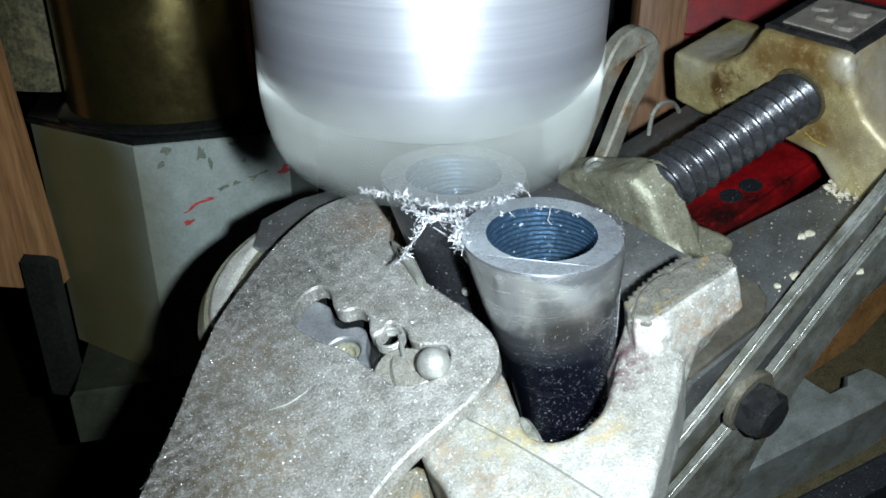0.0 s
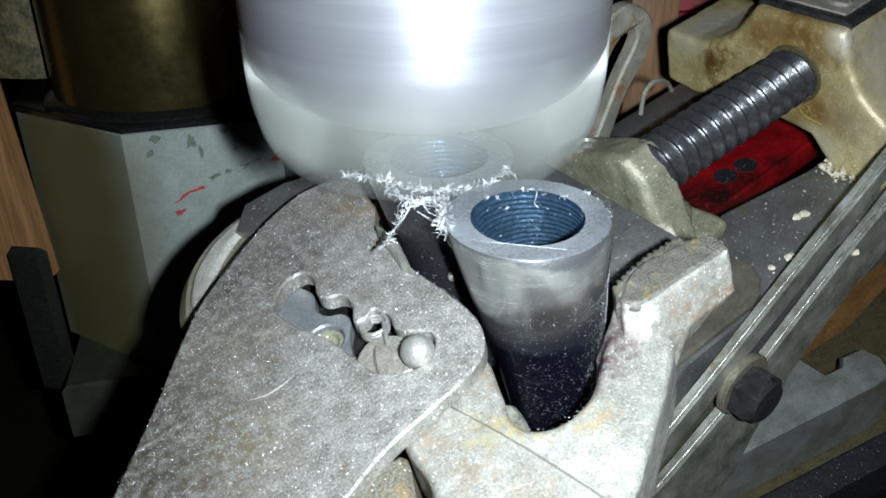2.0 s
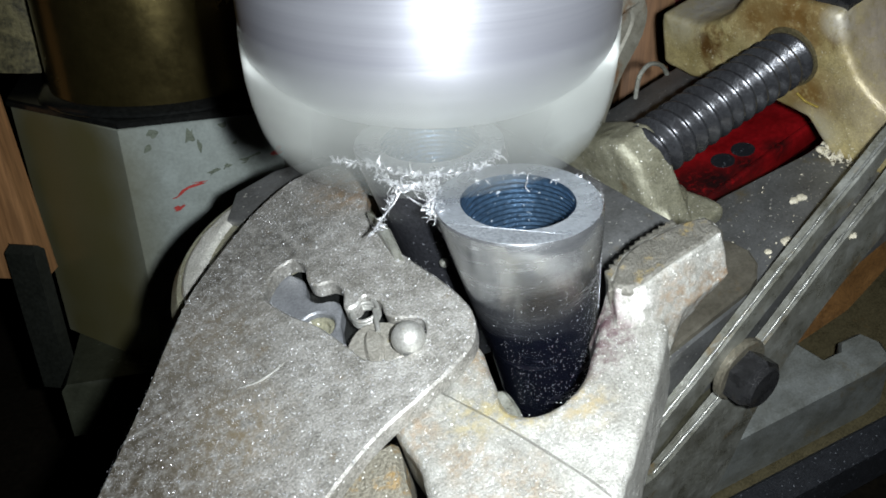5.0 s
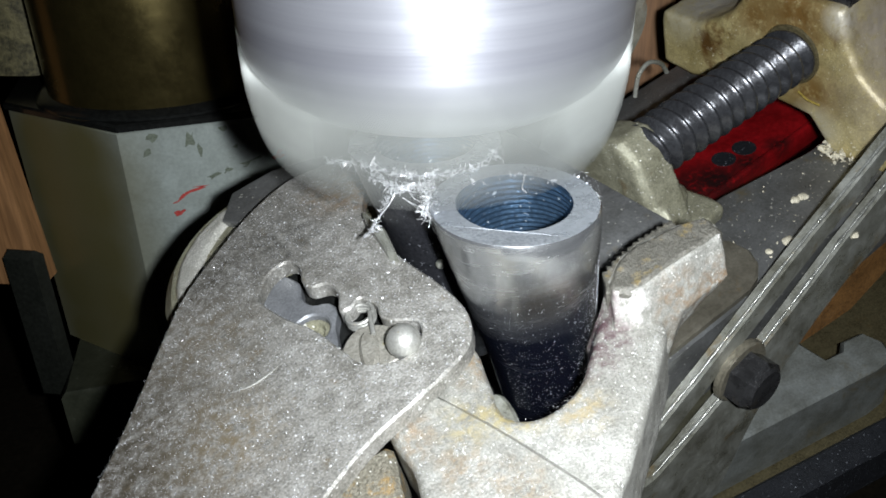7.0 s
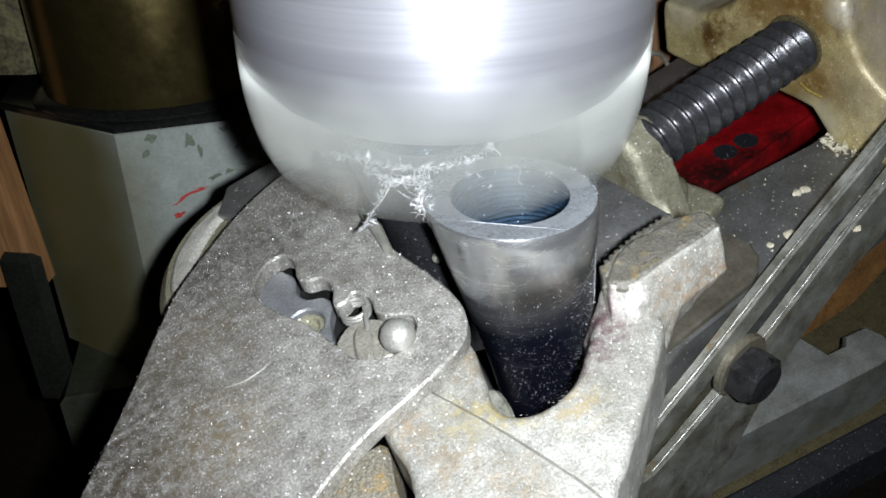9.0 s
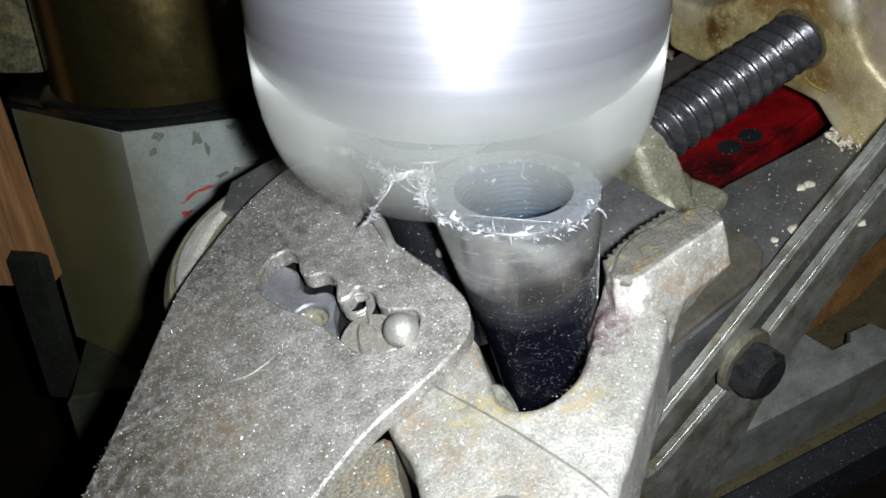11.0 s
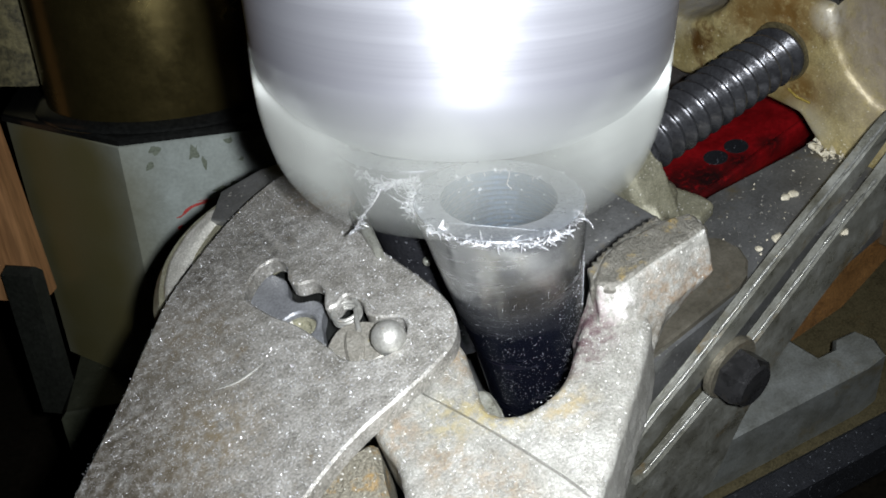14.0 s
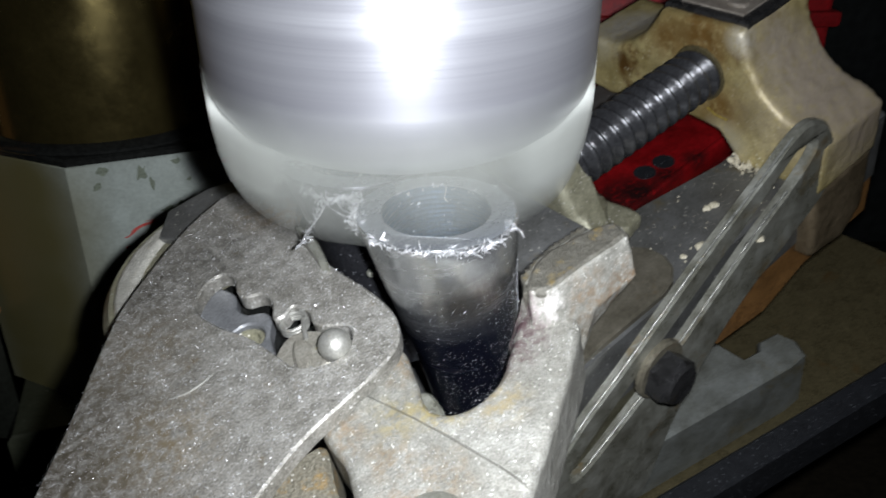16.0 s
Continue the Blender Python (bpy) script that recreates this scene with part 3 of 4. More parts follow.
for i in range(n):
    for k in range(5):
        bm.faces.new((rings[i][k], rings[i][k + 1], rings[i + 1][k + 1], rings[i + 1][k]))
    if i + seg <= n:
        j = i + seg
        if j + 1 <= n:
            bm.faces.new((rings[i][5], rings[j][0], rings[j + 1][0], rings[i + 1][5]))
screw = part("lead_screw", bm, BLACK, vise, "black oiled lead screw with a coarse thread")
core = bmesh.new()
lathe([(4.95, 52), (4.95, 125)], 32, core)
for v in core.verts:
    v.co = Vector((v.co.z, 30.5 * MM + v.co.x, -21.5 * MM + v.co.y))
part("screw_core", core, BLACK, screw)
side = lambda x, w, y: (x, -y, w)
# end block: an arch over the screw, its flanks hollowed
PROF = [(-6, -46), (-6, -32), (-1, -28.5), (6, -26.5), (12, -21.5), (16, -15), (18.5, -6.5), (43, -6.5), (45.5, -10), (49, -15), (55, -19.5), (61.4, -21.4), (72, -20.9), (73, -24), (72, -37), (61, -38.5), (50, -36), (40, -35.5), (24, -37.2), (18, -44), (16, -46)]
bm = slab([Vector(p) for p in PROF], -136, -108.5, (), 1.2, None, lambda y, w, x: (-x, y, w))
endb = part("end_block", bm, OLIVE, vise, "oil-browned cast end block with hollowed flanks")
cast_finish(endb, 0.8, 2, 0.45)
cast_finish(part("block_skirt", slab([Vector(p) for p in ((109, -46), (136, -46), (137, -66), (128, -73), (112, -70))], -18, 5.4, (), 1.2, None, side), OILSIDE, endb, "oil-dark lower side of the end block"), 0.8, 2, 0.4)
# dark ring added for the soft shading round the screw hole
rim = bmesh.new()
lathe([(7.4, 107.9), (7.7, 107.9), (8.1, 108.8)], 40, rim)
for v in rim.verts:
    v.co = Vector((v.co.z, 30.5 * MM + v.co.x, -21.5 * MM + v.co.y))
part("hole_shade", rim, OILY, endb, "dark ring added for the shading round the screw hole")
plate = part("maker_plate", slab(curved([(20.5, 111), (41, 111), (43, 113), (43, 131), (41, 133), (20.5, 133), (18.5, 131), (18.5, 113)], 2), -7.0, -5.4, (), 0.4, None, lambda y, x, w: (x, y, w)), BOLTM, endb, "dark framed plate on the end block")
part("plate_field", slab([(21.5, 113.5), (40, 113.5), (40, 130.5), (21.5, 130.5)], -5.5, -5.0, (), 0.2, None, lambda y, x, w: (x, y, w)), FIELD, plate, "worn brown-grey field of the plate")
for k, (yy, xx) in enumerate(((26, 118), (32, 120), (36, 124), (27, 126))):
    part("worn_relief", slab(curved([(yy - 2.4, xx - 1.5), (yy + 2.2, xx - 1.8), (yy + 2.6, xx + 1.4), (yy - 1.8, xx + 1.8)], 3), -5.2, -4.2, (), 0.4, None, lambda y, x, w: (x, y, w)), FIELD, plate)
# movable jaw and its nut
part("foot_plate", slab([Vector(p) for p in ((20, -0.6), (56, -0.6), (60, 0.4), (63.5, 3), (65.6, 7), (65.4, 12), (63, 15.5), (58, 17.5), (49.4, 18), (49.4, 12.8), (20, 12.8))], -44.4, -42.4, (), 0.6), FOOTM, vise, "brown oiled plate with a rounded end")
movable = part("movable_jaw", box(22, 49, 13, 64, -44.4, -27, 1.0), RAIL, vise, "dark flat movable jaw")
part("jaw_shelf", box(20.5, 38.2, 3.6, 62, -27.2, -14, 0.6), RAIL, movable, "flat grey top of the movable jaw")
ARCH = [(12, -44.4), (13, -40), (17, -36), (21, -27), (25, -18), (30.5, -14), (36, -15.5), (44, -19), (52, -22), (58, -25), (60, -30), (60, -44.4)]
bm = slab([Vector(p) for p in ARCH], -59, -49.4, (), 1.5, None, lambda y, w, x: (-x, y, w))
slab([Vector(p) for p in ((52, 36), (54, 24), (59, 20.5), (66, 18.5), (72, 19.5), (72.5, 24), (70.5, 34), (60, 38))], -44.3, -40, (), 0.8, bm)
slab(curved([(50, 18), (58, 20), (64, 24), (64, 36), (58, 40), (50, 44)], 3), -44.3, -29, (), 3.0, bm)
nut = part("screw_nut", bm, NUTG, vise, "rough greenish cast nut round the screw")
cast_finish(nut, 0.7, 2, 0.6)
stud = bmesh.new()
lathe([(3.4, -24), (3.4, -20.5), (2.6, -19.6), (2.0, -20.2), (1.2, -19.6), (0.01, -19.2)], 28, stud, 54, 47)
part("stud", stud, STRAP, nut, "small round stud head")
# fixed jaw
ARC = [(-2, 69), (-13, 74.5), (-22, 74.5), (-32, 71.5), (-39.5, 66), (-44.5, 58.9), (-47.6, 49), (-44, 40), (-20, 36), (0, 50)]
fixed = part("fixed_jaw", slab(curved(ARC, 4), -40, -6.5, (), 2.0), NUTG, vise, "rounded cast jaw end with a pale bevel")
# the bevel's white sheen is put into a paler strip
EDGE = [Vector(p) for p in ((-20, 71.6), (-30, 69.0), (-37.4, 63.8), (-42.0, 57.4), (-44.4, 50), (-44, 44), (-38, 44), (-39.4, 50), (-37.0, 55.8), (-32.6, 61.2), (-26.6, 65.4), (-20, 67.6))]
cast_finish(part("sheen_bevel", slab(curved(EDGE, 3), -9, -5.4, (), 1.0), CAST, fixed, "pale bevel of the jaw, its sheen put into the colour"), 0.5, 2, 0.5)
part("jaw_insert", slab([Vector(p) for p in ((-2, 69), (-12, 73.4), (-22, 73.2), (-27.5, 66), (-20, 52), (2, 55))], -7, -4.9, (), 0.3), RAIL, fixed, "dark flat insert of the jaw")
# slotted strap at the side, and its bolt
STRAP_OUT = [(4, -76), (10.8, -64), (22, -55.5), (36, -48.8), (48, -42.6), (66, -33.6), (85, -25.3), (95.5, -20.6), (103, -20.3), (111, -25.5), (115.5, -36), (114.5, -46.5), (98, -54.5), (82, -61), (68, -70), (54, -84), (40, -104), (20, -108), (2, -92)]
STRAP_SLOT = [(16.6, -69), (24, -63.5), (38, -56), (55, -47.4), (74, -38.2), (89.5, -30.2), (98, -25.6), (103.4, -26), (105, -30), (96, -36), (81, -43), (63, -53), (46, -62), (36.5, -66), (20.5, -72)]
strap = part("slotted_strap", slab(curved(STRAP_OUT, 4), 3.2, 5.6, [curved(STRAP_SLOT, 3)], 0.9, None, side), STRAP, vise, "worn steel strap with a long slot")
part("worn_edge", tube_along([(x, -4.9, w - 0.2) for x, w in curved(STRAP_OUT[1:8], 10, False)], lambda f: 0.38 + 0.34 * noise.noise((31 * f, 2.0, 5.0)), 10), BRIGHT, strap, "bright worn upper edge")
part("worn_edge", tube_along([(x, -4.9, w - 0.2) for x, w in curved(STRAP_SLOT[9:15], 10, False)], lambda f: 0.36 + 0.34 * noise.noise((27 * f, 7.0, 1.0)), 10), BRIGHT, strap, "bright worn slot edge")
FAR_OUT = [(50, -40), (60, -22), (70, -7), (77, 0), (85, 0), (91, -7), (89, -15), (80, -24), (72, -36), (62, -46)]
FAR_SLOT = [(60, -32), (70, -17), (78, -8), (84, -6), (85, -10), (78, -18), (66, -34)]
part("slotted_strap", slab(curved(FAR_OUT, 4), -63.5, -60, [curved(FAR_SLOT, 3)], 0.6, None, side), DULL, vise, "rust-dulled far strap with a slot")
bm = bmesh.new()
hexo = [Vector((46.6 + 6.5 * math.cos(radians(60 * k + 12)), -58.0 + 6.5 * math.sin(radians(60 * k + 12)))) for k in range(6)]
slab(hexo, 7.0, 12.6, (), 1.1, bm, side)
part("spacer", lathe([(5.5, 0.0), (5.5, 3.4)], 24), OILY, strap, "short spacer behind the strap", Matrix.Translation(Vector((46.8, 0.0, -57.4)) * MM) @ pose(0, 0, 0, 90))
bolt = part("hex_bolt", bm, BOLTM, strap, "worn black hex bolt head", smooth=False)
part("bolt_chamfer", slab([Vector((46.6 + 5.2 * math.cos(radians(12 * k)), -58.0 + 5.2 * math.sin(radians(12 * k)))) for k in range(30)], 12.3, 13.2, (), 0.5, None, side), BOLTM, bolt)
bm = slab([Vector((46.8 + 7.7 * math.cos(radians(12 * k)), -57.4 + 7.7 * math.sin(radians(12 * k)))) for k in range(30)], 5.4, 7.2, (), 0.4, None, side)
part("washer", bm, WASHM, strap, "oily washer")
part("body_side", slab([Vector(p) for p in ((-4, -47), (66, -47), (72, -66), (60, -90), (44, -112), (-4, -112))], -1.6, 0.8, (), 0.6, None, side), SIDEM, vise, "oily olive side of the vise body")
part("rail_skirt", slab([Vector(p) for p in ((60, -66), (150, -66), (150, -80), (118, -79), (99, -84), (78, -80))], -2, 0.5, (), 0.4, None, side), RUSTBAR, vise, "rust-orange lower edge of the rail")
LEDGE = [(20, 11), (48, 4.5), (104, -8.5), (111, -9), (114, -4), (113, 2), (106, 4), (103, 2), (98, 3), (98, 14), (92, 24), (60, 40), (20, 40)]
part("base_flange", slab([Vector(p) for p in LEDGE], -128, -106, (), 1.0), FLANGE, vise, "pale grey base flange with a slotted lug")
belt = thing("press_table", "black gritty edge of the tilted press table", "table", VISE)
part("edge", slab([Vector(p) for p in ((-60, 20), (40, -7), (128, -27.5), (190, -40), (190, -33), (128, -19), (40, 2), (-60, 29))], -140, -124, (), 1.0), RUBBER, belt)
part("bed", slab([Vector(p) for p in ((-60, 29), (40, 2), (128, -19), (190, -33), (190, 110), (-60, 110))], -142, -129, (), 0.5), OILY, belt, "oily brown table top")

# ---- drill press: column, clamp, cutter ----
press = thing("drill_press_column", "dark oiled press column in a grey-green cast clamp with chipped paint", "machine column")
FA, FB = Vector((-101.5, 250.2)), Vector((-54, 266))
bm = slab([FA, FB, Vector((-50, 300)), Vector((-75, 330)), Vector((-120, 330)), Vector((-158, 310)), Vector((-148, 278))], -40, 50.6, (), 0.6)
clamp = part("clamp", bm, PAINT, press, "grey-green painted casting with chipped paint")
part("cap", slab([FA + Vector((0.3, -0.6)), FB + Vector((0.5, -0.4)), Vector((-50, 301)), Vector((-75, 331)), Vector((-120, 331)), Vector((-159, 311)), Vector((-149, 277.4))], 50.7, 53.0, (), 0.7), GLOSSY, press, "black enamelled rim on the clamp")
part("column", lathe([(38, 50.5), (38, 260)], 64, None, -99, 294), DARK, press, "dark oiled steel column")
part("collar", lathe([(43, 52.6), (43.5, 53.2), (43.5, 54), (41, 56), (38, 56.5)], 64, None, -99, 297), GLOSSY, press, "glossy black collar")
out = Vector((FB.y - FA.y, FA.x - FB.x)).normalized()
rnd = random.Random(4)
for s, z, w, h, red in ((0.2, 48, 2.0, 1.2, 0), (0.42, 46, 1.5, 2.6, 0), (0.15, 43, 1.6, 2.0, 0), (0.63, 48.5, 1.6, 1.0, 0), (0.35, 27.5, 6.4, 0.6, 1), (0.53, 33, 2.4, 1.0, 0), (0.62, 34, 1.8, 0.7, 0), (0.28, 21.5, 1.6, 0.9, 1), (0.77, 36, 3.0, 1.0, 0), (0.95, 47, 1.8, 2.4, 1), (0.96, 37, 2.0, 1.6, 1), (0.47, 42, 1.0, 2.0, 0), (0.7, 42, 0.8, 0.6, 0)):
    c = FA.lerp(FB, s)
    along = (FB - FA).normalized()
    w, h = w * 1.45, h * 1.35
    ring = [Vector((w * (0.2 + 0.8 * rnd.random()) * math.cos(a), h * (0.2 + 0.9 * rnd.random()) * math.sin(a) + 0.25 * w * math.cos(a))) for a in (k * math.pi / 5 for k in range(10))]
    part("paint_chip", slab(curved(ring, 2), -0.1, 0.12, (), 0.03, None, lambda u, v, n: (c.x + along.x * u + out.x * n, c.y + along.y * u + out.y * n, z + v)), REDPAINT if red else GREENCHIP, clamp, "red paint scratch" if red else "")
part("foot", slab([Vector(p) for p in ((-136, 240), (-105, 247), (-60, 258), (-50, 300), (-150, 300))], -62, -40, (), 2), FOOTP, press, "oily dark foot of the clamp")
part("side_bar", slab([Vector(p) for p in ((-152, 257), (-141, 255), (-139.5, 260), (-152, 262))], -52, 7, (), 2.4), DARKBAR, press, "dark grey-green side bar")
part("upper_bracket", slab(curved([(-172, 300), (-146, 292), (-140, 300), (-150, 330), (-180, 330)], 3), 58, 200, (), 2.0), MOTTLE, press, "mottled greenish bracket")

cutter = thing("milling_cutter", "spinning bright metal cutter head above the bushings", "cutter", pose(-0.0023, 0.1522, plane_z(0.1522), TIPPED))
part("body", lathe([(0.01, 9.5), (23.5, 9.5), (25, 10.2), (28.6, 13.2), (30.8, 16.4), (31.7, 19.0), (31.9, 21), (31.9, 40.5), (31.2, 41.2)], 96), ALU, cutter, "bright turned aluminium body with duller bands and a tapered nose, dark lower reflection coloured in")
part("neck", lathe([(30.6, 40), (30.6, 42.5), (31.6, 43.5), (31.6, 90)], 96), ALU, cutter)
TEETH = 8
for k in range(TEETH):
    bm = bmesh.new()
    levels = ((0.05, 0.16, 28.6), (1.2, 0.22, 29.4), (4, 0.32, 30.6), (8, 0.42, 31.5), (12, 0.5, 32.0), (15, 0.46, 32.1), (18, 0.3, 32.1), (22, 0.05, 32.05))
    rows = []
    for z, share, r in levels:
        ring = []
        for rad, us in ((r, range(9)), (24.0, range(8, -1, -1))):
            for u in us:
                a = 2 * math.pi / TEETH * (k + share * (u / 8 - 0.5))
                ring.append(bm.verts.new(Vector((rad * math.cos(a), rad * math.sin(a), z)) * MM))
        rows.append(ring)
    for lo, hi in zip(rows, rows[1:]):
        for i in range(18):
            bm.faces.new((lo[i], lo[(i + 1) % 18], hi[(i + 1) % 18], hi[i]))
    bm.faces.new(rows[0])
    bm.faces.new(rows[-1])
    part("tooth", bm, TOOTH, cutter, "pale cutter tooth")

# ---- surroundings ----
plank = thing("wooden_plank", "leaning rough pine plank beside the press", "plank")
part("board", slab([Vector(p) for p in ((-196, 268), (-145.5, 262), (-145.5, 272), (-196, 280))], -9, 96, (), 1.0, None, lambda x, y, z: (x + (30 - z) * 0.06, y, z)), WOOD, plank)
tray = thing("red_tray", "red plastic tray between the vise rails", "tray", VISE)
part("floor_panel", box(60, 150, 44.5, 64, -70, -66.8, 0.8), TRAYRED, tray)
part("lip", box(60, 150, 43, 45.2, -73, -65.6, 0.7), TRAYRED, tray)
for hx, hy in ((113, 53), (121, 52)):
    part("hole_rim", lathe([(3.6, -67.2), (3.6, -66.7), (0.01, -66.7)], 24, None, hx, hy), RUBBER, tray, "dark round hole")
redbox = thing("red_toolbox", "red plastic box behind the vise", "box", pose(0.16, 0.335, 0.045))
part("shell", box(-64, 42, 0, 60, -60, 60, 5), RED, redbox)
part("lid_rim", box(-66, 44, -3, 63, 20, 27, 2), RED, redbox)
post = thing("wooden_post", "brown wooden post behind the vise", "post")
part("timber", box(76, 95, 318, 334, -300, 300, 1.5), WOODD, post)

def shell(name, x0, x1, y0, y1, z0, z1):
    return tagged(part(name, box(x0, x1, y0, y1, z0, z1, 0), BLACKOUT, None, "", None, False), "dark workshop surface", "structure", "", "structure")
shell("wall_north", -900, 900, 700, 720, -300, 900)
shell("wall_south", -900, 900, -620, -600, -300, 900)
shell("wall_west", -920, -900, -600, 700, -300, 900)
shell("wall_east", 900, 920, -600, 700, -300, 900)
shell("floor", -900, 900, -600, 700, -320, -300)
shell("ceiling", -900, 900, -600, 700, 900, 920)
tagged(part("ground", box(-500, 500, -100, 600, -190, -170, 2), BROWN, None, "", None, False), "dark oily bench top under the press", "bench", "", "structure")


# ---- chips and filings ----
def ribbon(bm, rnd, x, y, z, size, up=1.0):
    """A torn, curled flake or sliver of metal."""
    d = Vector((rnd.uniform(-1, 1), rnd.uniform(-1, 1), rnd.uniform(-0.4, 0.5) * up)).normalized()
    w = d.cross(Vector((rnd.uniform(-1, 1), rnd.uniform(-1, 1), rnd.uniform(-1, 1)))).normalized()
    curl = Vector((rnd.uniform(-1, 1), rnd.uniform(-1, 1), rnd.uniform(-1, 1)))
    p, prev = Vector((x, y, z)), None
    n = 9
    size *= 0.6 + 2.4 * rnd.random() ** 2.5
    broad = rnd.uniform(0.04, 0.17)
    for k in range(n + 1):
        half = size * broad * max(0.08, 1 - abs(k / n - 0.45) * 1.7) * rnd.uniform(0.75, 1.2)
        thick = d.cross(w) * 0.04
        side_step = w * rnd.uniform(-0.02, 0.02) * size
        pair = [bm.verts.new((p + side_step + w * half * s + thick * q) * MM) for s, q in ((-1, -1), (1, -1), (1, 1), (-1, 1))]
        if prev:
            for i in range(4):
                bm.faces.new((prev[i], prev[(i + 1) % 4], pair[(i + 1) % 4], pair[i]))
        prev = pair
        p = p + d * size / n
        d = (d + curl * 0.3).normalized()
        w = (w - d * w.dot(d)).normalized()
    return bm


def heap(name, label, spots, count, size, seed, spread, mat=None):
    rnd = random.Random(seed)
    bm = bmesh.new()
    for _ in range(count):
        a, b = rnd.choice(list(zip(spots, spots[1:])))
        t = rnd.random()
        q = [a[i] + (b[i] - a[i]) * t for i in range(3)]
        ribbon(bm, rnd, q[0] + rnd.gauss(0, spread), q[1] + rnd.gauss(0, spread), q[2] + abs(rnd.gauss(0, spread * 0.4)) - 0.2, size * rnd.uniform(0.4, 1.3))
    ob = part(name, bm, mat or CHIP, None, "", None, False)
    ob.matrix_world = VISE
    return tagged(ob, label, "chips", "", "stuff")


def on_rim(cx, cy, r, degrees, drop=0.0):
    x, y = cx + r * math.cos(radians(degrees)), cy + r * math.sin(radians(degrees))
    return x, y, cut_height(x, y) - drop


heap("milling_chips", "torn bright milling chips on the bushing rims", [on_rim(4.3, 28.6, 13.3, a, d) for a, d in ((196, 0.6), (205, 1.4), (214, 2.2), (222, 2.2), (230, 1.8), (238, 1.2))] + [on_rim(3.1, 2.5, 12.9, a, d) for a, d in ((132, 0.8), (146, 0.5), (160, 0.4))], 620, 0.72, 11, 0.65)
heap("milling_chips", "thin bright slivers hanging over the plate edge", [(-7.6, 21.4, 13.6), (-9.4, 21.2, 11.8), (-11.4, 21.4, 9.4), (-13.0, 22.6, 7.2)], 80, 0.8, 12, 0.28)
heap("milling_chips", "bright slivers sticking out from the rear rim", [(-12.2, 32.9, 16.6), (-10.4, 31.4, 16.2), (-8.4, 30.0, 15.8)], 60, 0.8, 15, 0.28)
heap("milling_chips", "fine burr round the milled rim and bore", [on_rim(3.1, 2.5, r, a) for r, a in ((8.7, 100), (8.7, 80), (8.7, 60), (8.7, 35), (8.7, 10), (12.7, 5), (12.7, -20), (12.7, -40))], 60, 0.6, 13, 0.15)
burr = heap("milling_chips", "ragged burr pushed ahead by the cutter", [on_rim(3.1, 2.5, 12.9, a, d) for a, d in ((178, 0), (198, 0.1), (218, 0.2), (236, 0.3), (252, 0.4), (262, 1.0), (272, 0.5), (290, 0.3), (308, 0.1))], 330, 0.7, 14, 0.32)
shred = thing("torn_shavings", "long bright twisted shavings torn off the bushing rims", "shaving", VISE)
for way in ([(-13.4, 23.4, 6.4), (-11.6, 21.8, 9.4), (-9.2, 20.6, 11.8), (-7.0, 20.2, 13.6), (-4.6, 18.6, 14.0)],
            [(-12.6, 33.2, 16.4), (-10.6, 31.8, 16.6), (-9.0, 29.6, 15.8), (-8.4, 26.4, 15.6)],
            [(-8.6, 25.0, 14.4), (-7.6, 21.6, 14.8), (-5.6, 18.4, 13.6), (-5.2, 14.6, 15.0), (-6.2, 11.8, 16.0)],
            [(-6.6, 20.0, 12.0), (-5.8, 17.2, 11.0), (-6.8, 14.2, 13.0), (-7.8, 11.0, 15.6)],
            [(-6.0, 12.6, 14.8), (-7.4, 10.6, 13.4), (-7.8, 9.0, 11.8), (-7.2, 8.4, 10.6)]):
    part("strand", tube_along(curved(way, 7, False), lambda f: 0.10 + 0.26 * abs(noise.noise((17 * f, way[0][0], 3.0))), 7), CHIP, shred)
rnd = random.Random(21)


def filings(name, label, place, count, size, mat):
    """Many tiny grains laid on a surface."""
    bm = bmesh.new()
    done = 0
    while done < count:
        p = place(rnd)
        if p is None:
            continue
        s = size * rnd.uniform(0.5, 1.6)
        vs = [bm.verts.new((Vector(p) + Vector((rnd.uniform(-1, 1), rnd.uniform(-1, 1), rnd.uniform(-0.6, 1))) * s) * MM) for _ in range(4)]
        for i, j, k in ((0, 1, 2), (0, 1, 3), (0, 2, 3), (1, 2, 3)):
            bm.faces.new((vs[i], vs[j], vs[k]))
        done += 1
    ob = part(name, bm, mat, None, "", None, False)
    ob.matrix_world = VISE
    return tagged(ob, label, "filings", "", "stuff")


def inside(p, loop):
    hit = False
    for a, b in zip(loop, loop[1:] + loop[:1]):
        if (a[1] > p[1]) != (b[1] > p[1]) and p[0] < (b[0] - a[0]) * (p[1] - a[1]) / (b[1] - a[1]) + a[0]:
            hit = not hit
    return hit


def on_plate(r):
    p = (r.uniform(-70, 0), r.uniform(-15, 60))
    return (p[0], p[1], 0.02) if inside(p, PLATE) and not inside(p, SLOT) else None


def on_jaw(r):
    p = (r.uniform(-38, 14), r.uniform(-38, 0))
    return (p[0], p[1], -3.62) if inside(p, JAW) and not inside(p, PLATE) else None


def on_wall(r):
    a, z = r.uniform(-2.9, 0.0), 14 - 40 * r.random() ** 0.8
    k = 0.04 + (12.8 - 1.28 * (15 - z) / 13 if z > 2 else 11.52 - 1.92 * (2 - z) / 18 if z > -16 else 9.6 - 0.8 * (-16 - z) / 18)
    if r.random() < (0.85 if a < -1.6 else 0.6 if a < -1.0 else 0.0) or (a < -0.8 and z > 4 and r.random() < 0.7):
        return None
    return (3.1 + k * math.cos(a), 2.5 + k * math.sin(a), z)


def on_rail(r):
    return (r.uniform(62, 108), r.uniform(1, 20), -44.4)


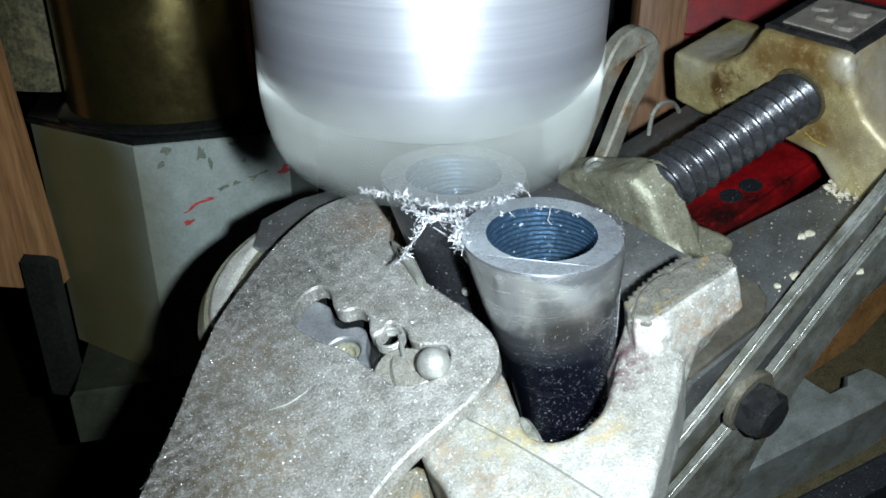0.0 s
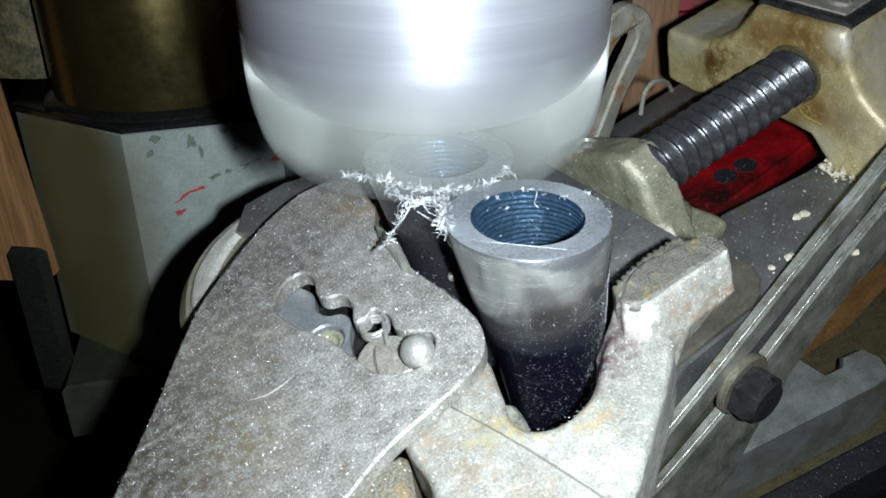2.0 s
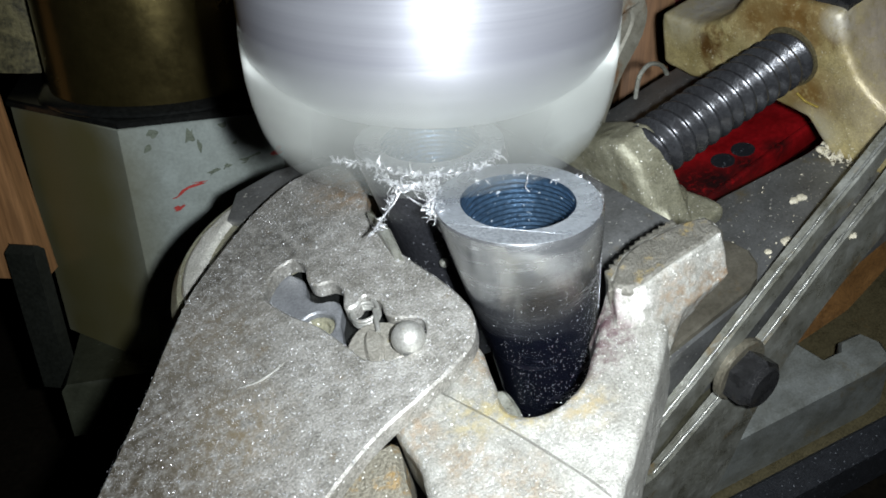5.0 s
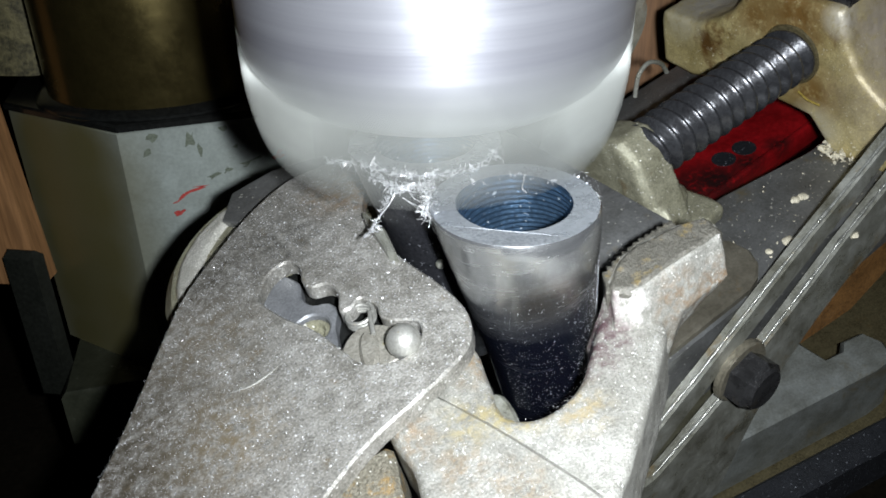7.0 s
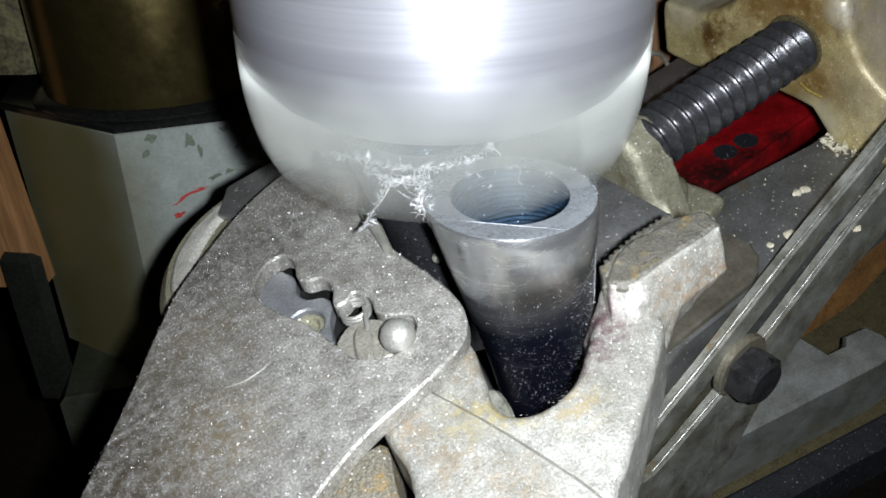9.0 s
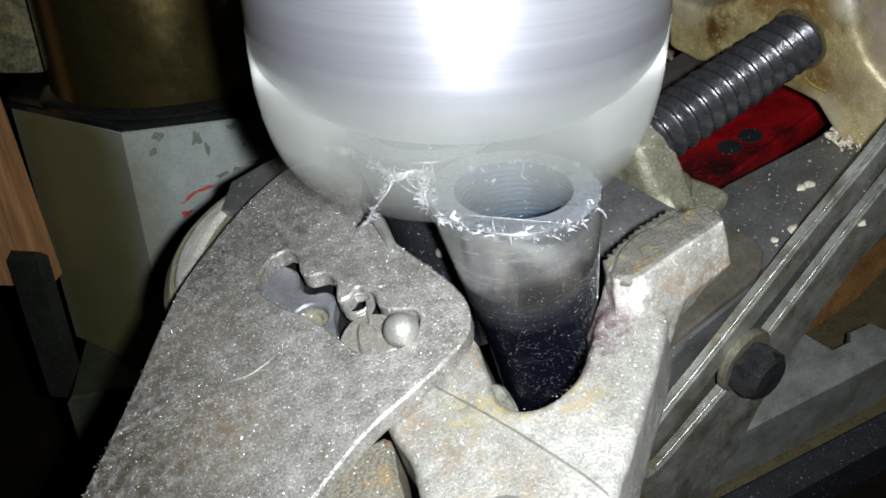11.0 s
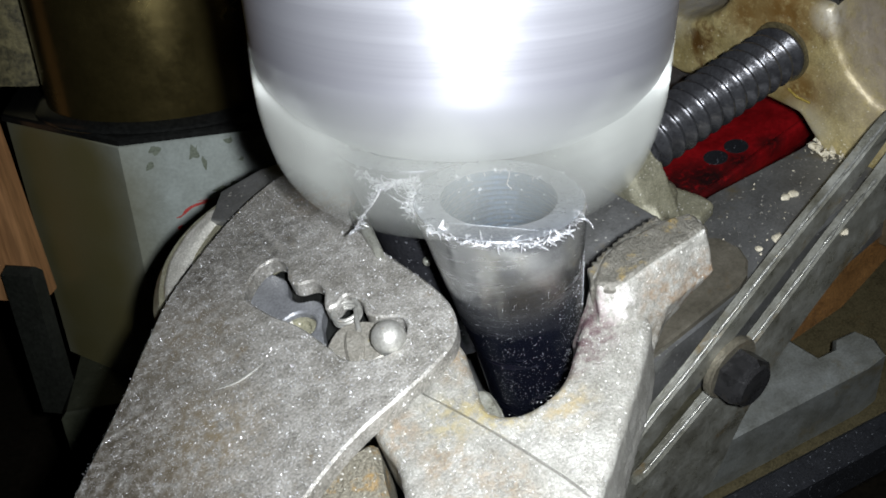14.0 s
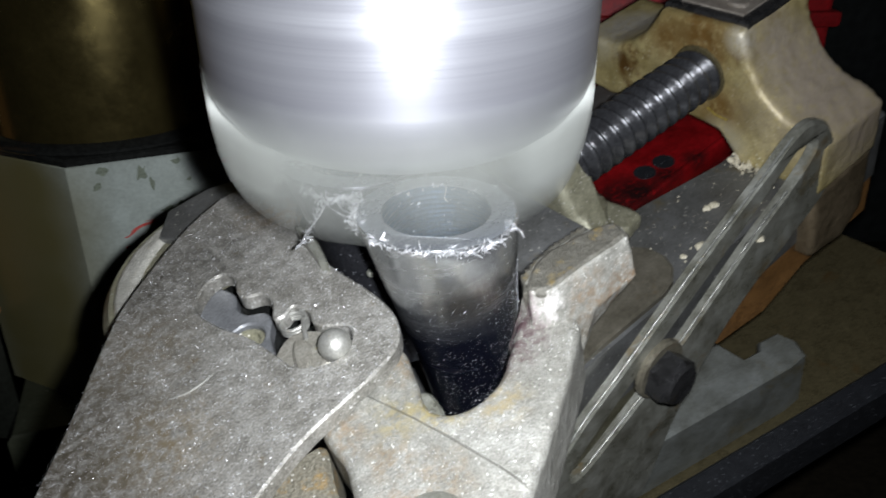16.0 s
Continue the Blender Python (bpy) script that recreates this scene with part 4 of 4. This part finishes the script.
filings("metal_filings", "bright metal dust on the handle plate", on_plate, 15000, 0.09, CHIP)
filings("metal_filings", "coarser bright grains on the handle plate", on_plate, 1500, 0.17, CHIP)
filings("metal_filings", "bright metal dust on the jaw", on_jaw, 3000, 0.09, CHIP)
filings("metal_filings", "bright dust clinging to the bushing", on_wall, 6800, 0.068, CHIP)
filings("metal_filings", "pale specks on the guide rail", on_rail, 60, 0.3, CRUMB)
filings("metal_filings", "crumbs heaped at the end block", lambda r: (r.gauss(107.5, 1.6), r.uniform(6, 19), -44.4 + abs(r.gauss(0, 0.9))), 130, 0.8, CRUMB)
for cx, cy, s in ((74.8, 3.5, 1.5), (69.1, 4.5, 0.8), (87.4, 11.2, 1.2), (89.4, 10.6, 1.3), (85, -5.2, 1.4)):
    bm = bmesh.new()
    bmesh.ops.create_icosphere(bm, subdivisions=2, radius=s * MM)
    for v in bm.verts:
        v.co = Vector((v.co.x * rnd.uniform(0.7, 1.3), v.co.y * rnd.uniform(0.7, 1.2), v.co.z * 0.5))
    ob = part("crumb", bm, CRUMB, None, "", None)
    ob.matrix_world = VISE @ pose(cx * MM, cy * MM, -44.2 * MM)
    tagged(ob, "pale crumb of debris on the vise rail", "debris", "crumbs on the vise")
curl = thing("swarf_curl", "curled bright metal shaving lying on the far strap", "shaving", VISE)
part("strand", tube_along(curved([(68.2, 43, -17), (68.8, 43, -14.4), (70, 43, -11.6), (73.2, 43, -10.3), (77, 43, -12.4), (79, 43, -15.8)], 5, False), 0.55, 8), STRAP, curl)
hair = thing("steel_strand", "thin curled steel strand hanging in the bore", "shaving", VISE)
part("strand", tube_along(curved([(9.9, 7.6, 12.9), (9.2, 7.6, 13.1), (8.6, 7.2, 12.4), (8.2, 7.4, 11.2), (8.6, 7.0, 10.2)], 5, False), 0.09, 6), CHIP, hair)
shaving = thing("brass_shaving", "small yellow shaving under the screw", "shaving", VISE)
part("strand", tube_along([(108, 27, -30.5), (107.4, 24, -31.5), (107.6, 20.5, -32)], 0.3, 8), BRASS, shaving)


def motions():
    """The press slides over the work, and the cutter spins."""
    slide = [(0, 0, 0), (1.5, 1.8, -3.0), (3.5, 3.5, -5.2), (7, 6.5, -10.8), (9, 8.6, -16.2), (12.5, 11.2, -19.0), (14.5, 13.3, -20.9), (16, 13.4, -19.6)]
    ts = [s[0] for s in slide]

    def shift(t):
        return np.interp(t, ts, [s[1] for s in slide]) * MM, np.interp(t, ts, [s[2] for s in slide]) * MM

    steps = [k * 0.5 for k in range(33)]
    for ob in (press, plank):
        walk(ob, [(t, pose(*shift(t), RISE * shift(t)[1])) for t in steps])
    heap_at = VISE @ pose(0.0012, 0.0255, -0.0005)
    walk(burr, [(0, heap_at), (9.2, heap_at), (10.2, VISE @ pose(0.0006, 0.012, 0)), (11.2, VISE.copy()), (16, VISE.copy())])
    x, y, _ = cutter.location

    def spin(k):
        dx, dy = shift(k / 30)
        return pose(x + dx, y + dy, plane_z(y + dy), TIPPED) @ pose(0, 0, 0, 0, 0, -83 * k)

    walk(cutter, [(k / 30, spin(k)) for k in range(481)])


motions()
